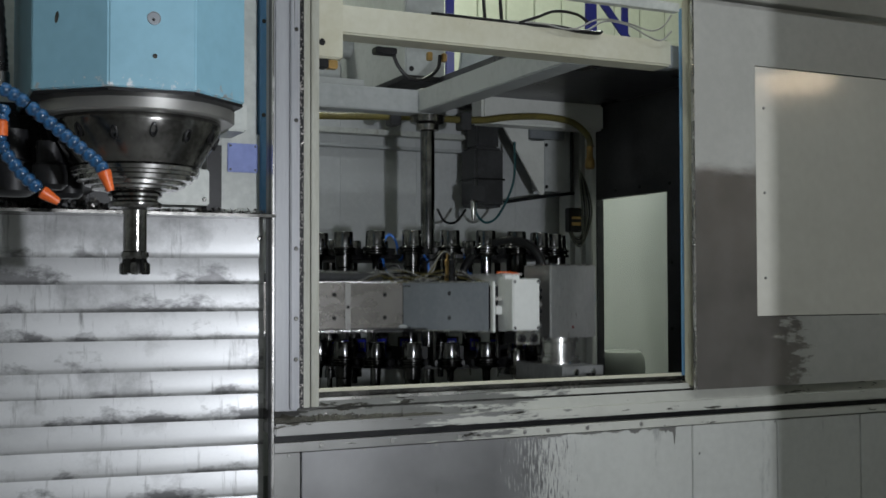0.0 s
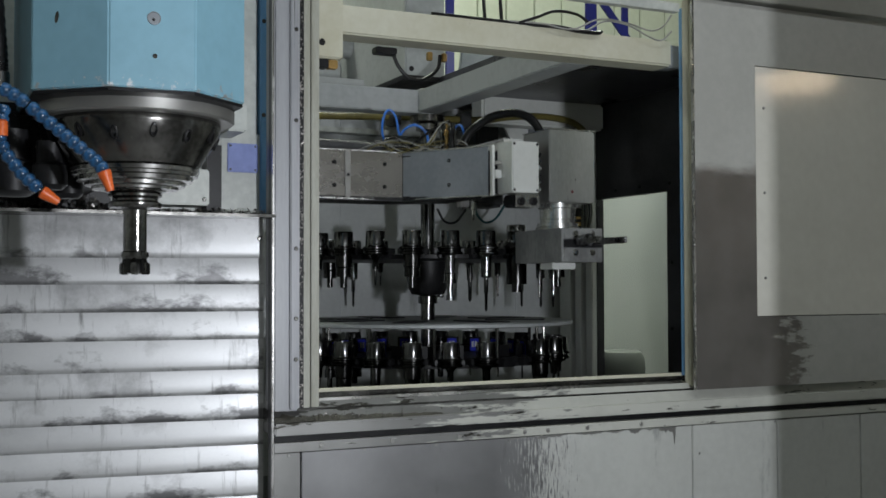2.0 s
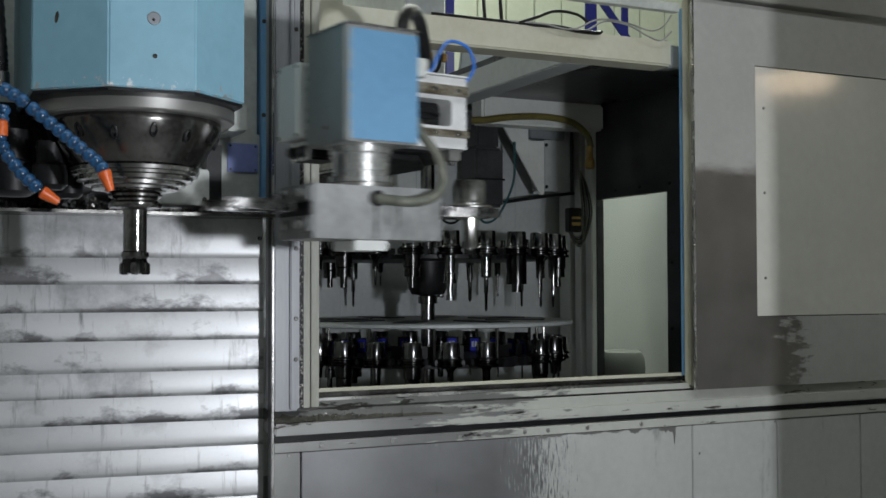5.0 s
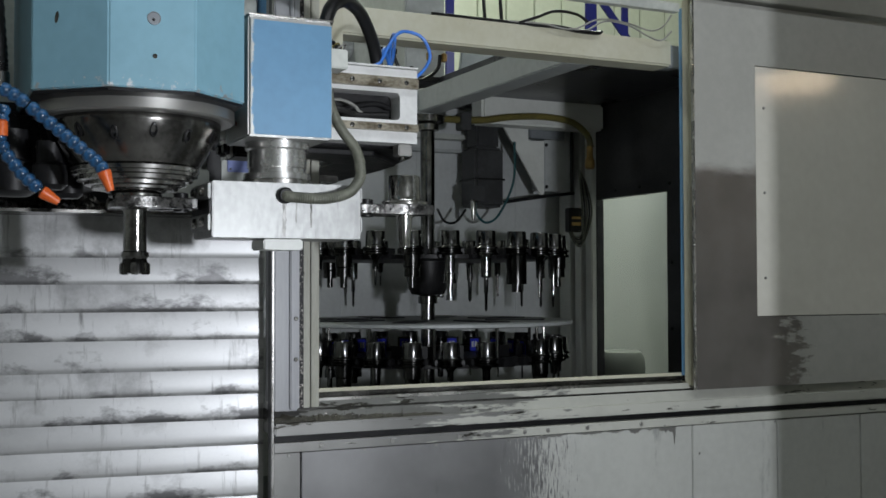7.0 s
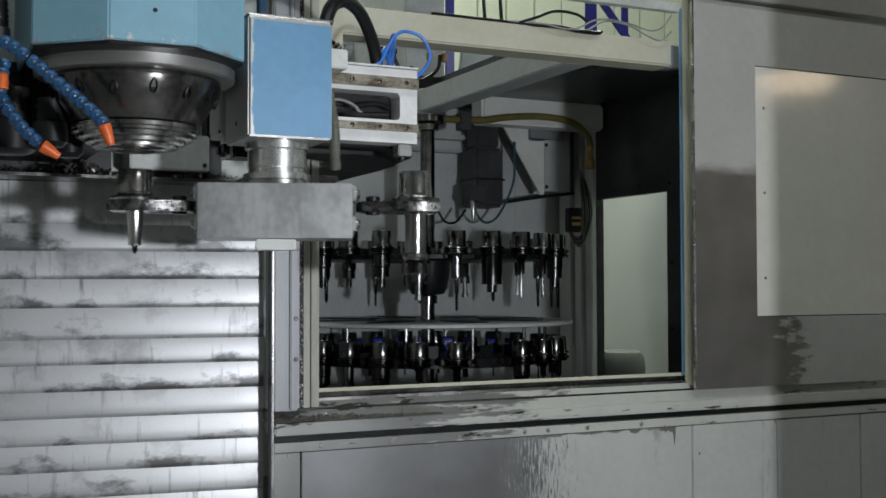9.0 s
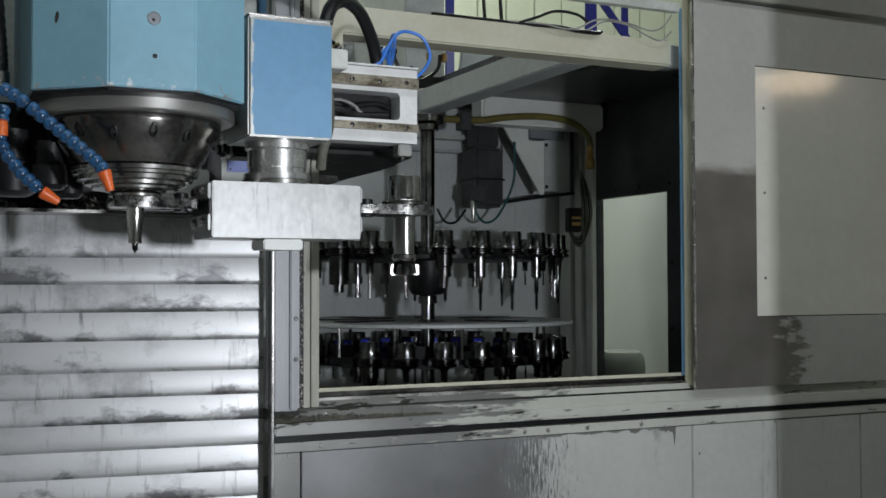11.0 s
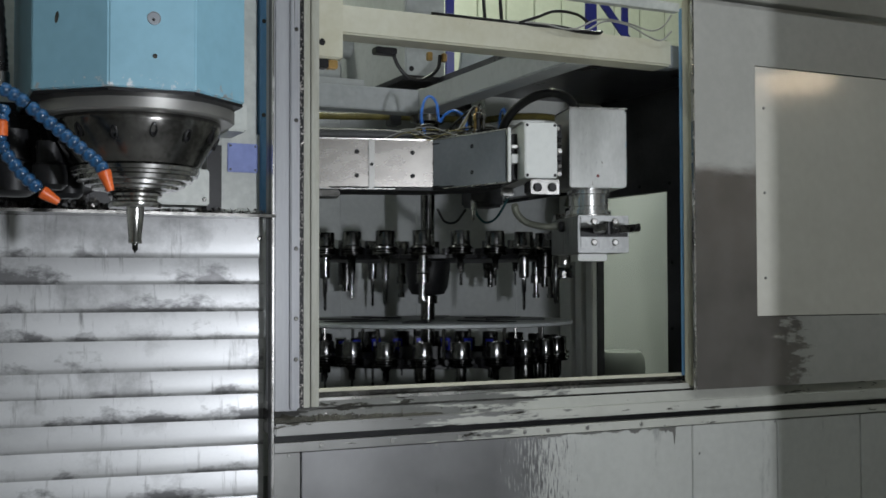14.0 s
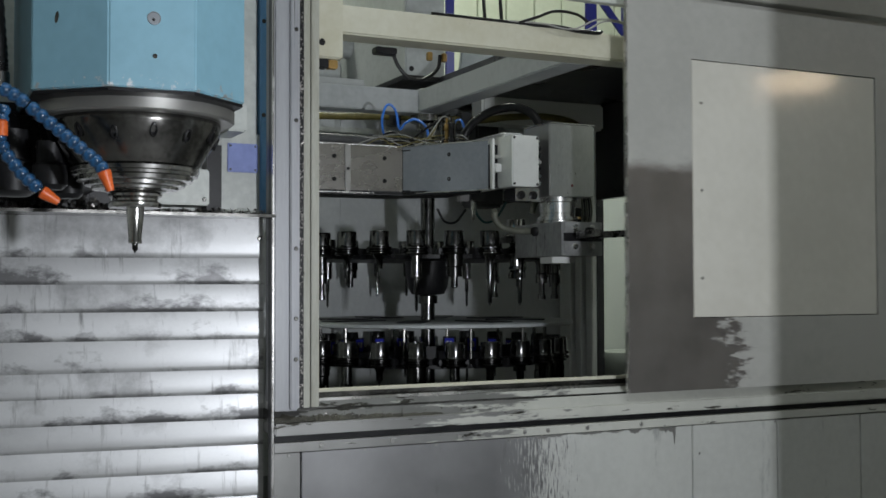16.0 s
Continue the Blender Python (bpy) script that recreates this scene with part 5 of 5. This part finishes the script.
    part("loop", tube([(1.36, 3.2, 2.228), (1.38, 3.2, 2.18), (1.42, 3.2, 2.145), (1.47, 3.2, 2.145), (1.515, 3.2, 2.18), (1.525, 3.2, 2.225)], 0.006, 8), RUBBER, h)
    part("plug", box(1.48, 1.495, 3.19, 3.21, 2.205, 2.231, 0.002), BRASS, h)
    part("plug", box(1.53, 1.545, 3.19, 3.21, 2.205, 2.231, 0.002), BRASS, h)
    part("block", box(1.30, 1.37, 3.18, 3.22, 2.21, 2.231, 0.003), BLACK, h)
    r = group_empty("riser_cables", pose(0, 0, 0), "two black cables rising to the hall roof", "cable")
    for x in (1.62, 1.68):
        part("cable", tube([(x + 0.03, 3.13, 2.318), (x + 0.0, 3.14, 2.7), (x - 0.03, 3.3, 3.4), (x, 3.5, 6.0)], 0.006, 8), RUBBER, r)
    w = group_empty("wash_drum", pose(3.37, 4.89, 0.98), "rounded pale drum behind the window pane", "drum")
    part("base", lathe([(0.0, -0.98), (0.09, -0.98), (0.09, 0.0), (0.0, 0.0)], 24), GREY, w)
    part("body", lathe([(0.0, 0), (0.10, 0), (0.115, 0.03), (0.12, 0.09), (0.116, 0.14), (0.10, 0.172), (0.08, 0.182), (0.0, 0.184)], 32), DRUM, w)
    # unseen box, added to keep the flood off the door's right part
    o = group_empty("control_cabinet", pose(2.13, 1.4, 0), "unseen grey box added to shade the door from the flood", "cabinet")
    part("body", box(0, 0.6, 0, 0.4, 0.05, 2.9, 0.01), GREY, o)
    part("plinth", box(0.02, 0.58, 0.02, 0.38, 0, 0.05, 0), BLACK, o)


fittings()


# ---- movement ----
def between(rows, t):
    if t <= rows[0][0]:
        return rows[0][1]
    for (a, x), (b, y) in zip(rows, rows[1:]):
        if t <= b:
            return x + (y - x) * (t - a) / (b - a)
    return rows[-1][1]


SWING = [(0, 0), (2.5, 0), (2.7, -3), (3.0, -14.2), (3.5, -31.4), (4.0, -48.4), (4.2, -55.5), (4.7, -72.5), (5.1, -84), (5.5, -90), (11.2, -90), (11.5, -86.6), (12.0, -72.7), (12.5, -58.3), (13.0, -44.1), (13.5, -30.5), (14.0, -16.3), (14.5, -2.6), (14.7, 0), (16, 0)]
LIFT = [(0, -0.51), (0.5, -0.369), (1.0, -0.247), (1.5, -0.135), (2.0, -0.022), (2.2, 0), (16, 0)]
FLIP = [(0, 0), (8.2, 0), (8.3, 7), (8.4, 23), (8.5, 40), (8.6, 66), (8.7, 88), (8.8, 116), (8.9, 140), (9.0, 160), (9.1, 174), (9.2, 180), (16, 180)]
RISE = [(0, 0), (7.1, 0), (7.25, 0.018), (7.5, 0.057), (7.75, 0.083), (7.9, 0.089), (9.6, 0.089), (9.8, 0.08), (10.2, 0.04), (10.5, 0.006), (10.7, 0), (16, 0)]
TURN = [(0, 0), (8.15, 0), (8.35, -1.3), (8.5, -3.6), (9.0, -12.4), (9.25, -19.6), (11.3, -87.4), (12.0, -110.2), (12.5, -125.8), (13.0, -142.4), (13.5, -159.4), (14.0, -175.8), (14.5, -192.5), (15.0, -207.6), (15.5, -217.9), (16, -223.3)]
SLIDE = [(0, 0), (15.0, 0), (15.2, -0.012), (15.5, -0.074), (16.0, -0.262)]


def arm_pose(t):
    return pose(*PIVOT, between(LIFT, t), 0, 0, between(SWING, t))


def jaw_pose(t, side):
    return arm_pose(t) @ pose(REACH, -SIDE, AZ, 0, 0, between(FLIP, t)) @ pose(0, side * GRIP, 0)


def motions():
    steps = sorted({round(0.1 * i, 2) for i in range(161)})
    swing_t = [t for t in steps if t <= 2.3 or 2.4 <= t <= 5.6 or 11.1 <= t <= 14.8]
    walk(ARM, [(t, arm_pose(t)) for t in swing_t] + [(16, arm_pose(16))])
    walk(GRIPPER, [(0, pose(REACH, -SIDE, AZ))] + [(t, pose(REACH, -SIDE, AZ, 0, 0, between(FLIP, t))) for t in steps if 8.1 <= t <= 9.2] + [(16, pose(REACH, -SIDE, AZ, 0, 0, 180))])
    walk(CONDUIT_HOSE, [(0, pose(0.086, 0, 0.008)), (8.2, pose(0.086, 0, 0.008)), (8.6, pose(0.086, 0, 0.008, 0, -5, -40)), (9.0, pose(0.086, 0, 0.008, 0, -13, -93)), (9.2, pose(0.086, 0, 0.008, 0, -15, -105)), (16, pose(0.086, 0, 0.008, 0, -15, -105))])
    walk(CONDUIT_UPPER, [(0, pose(*CONDUIT_TOP)), (8.2, pose(*CONDUIT_TOP)), (8.6, pose(*CONDUIT_TOP, 0, 0, 45)), (9.0, pose(*CONDUIT_TOP, 0, 0, 100)), (9.2, pose(*CONDUIT_TOP, 0, 0, 125)), (16, pose(*CONDUIT_TOP, 0, 0, 125))])
    rise_t = [0, 7.0] + [t for t in steps if 7.1 <= t <= 8.0 or 9.5 <= t <= 10.8] + [16]
    walk(HEAD, [(t, pose(*SPINDLE, between(RISE, t))) for t in rise_t])
    walk(COVER, [(t, pose(*COVER_AT, 1.5826 + between(RISE, t), 0, 0, -8)) for t in rise_t])
    walk(DOOR, [(t, pose(2.314 + between(SLIDE, t), YP, 1.161)) for t in [0, 14.9] + [t for t in steps if t >= 15]])
    seat = pose(*SPINDLE, AZ)
    walk(MILL, [(0, seat), (8.1, seat)] + [(t, jaw_pose(t, -1)) for t in steps if 8.2 <= t <= 9.2 or 11.1 <= t])
    walk(DRILL, [(t, jaw_pose(t, 1)) for t in steps if t <= 5.6 or 8.1 <= t <= 9.2] + [(9.3, seat), (16, seat)])
    turn_t = [0, 8.1, 8.2, 8.35, 8.5, 8.75] + [9.0 + 0.25 * i for i in range(29)]
    walk(MAGAZINE, [(t, pose(*MAG, 0, 0, 0, between(TURN, t))) for t in turn_t])
    for ob, tier, k in TOOLS:
        rows = []
        for t in turn_t:
            a = TOOL_START + 360 / N_POCKET * k + between(TURN, t)
            rows.append((t, pose(*MAG, 0, 0, 0, a) @ pose(RT, 0, TIER[tier])))
        walk(ob, rows)


motions()
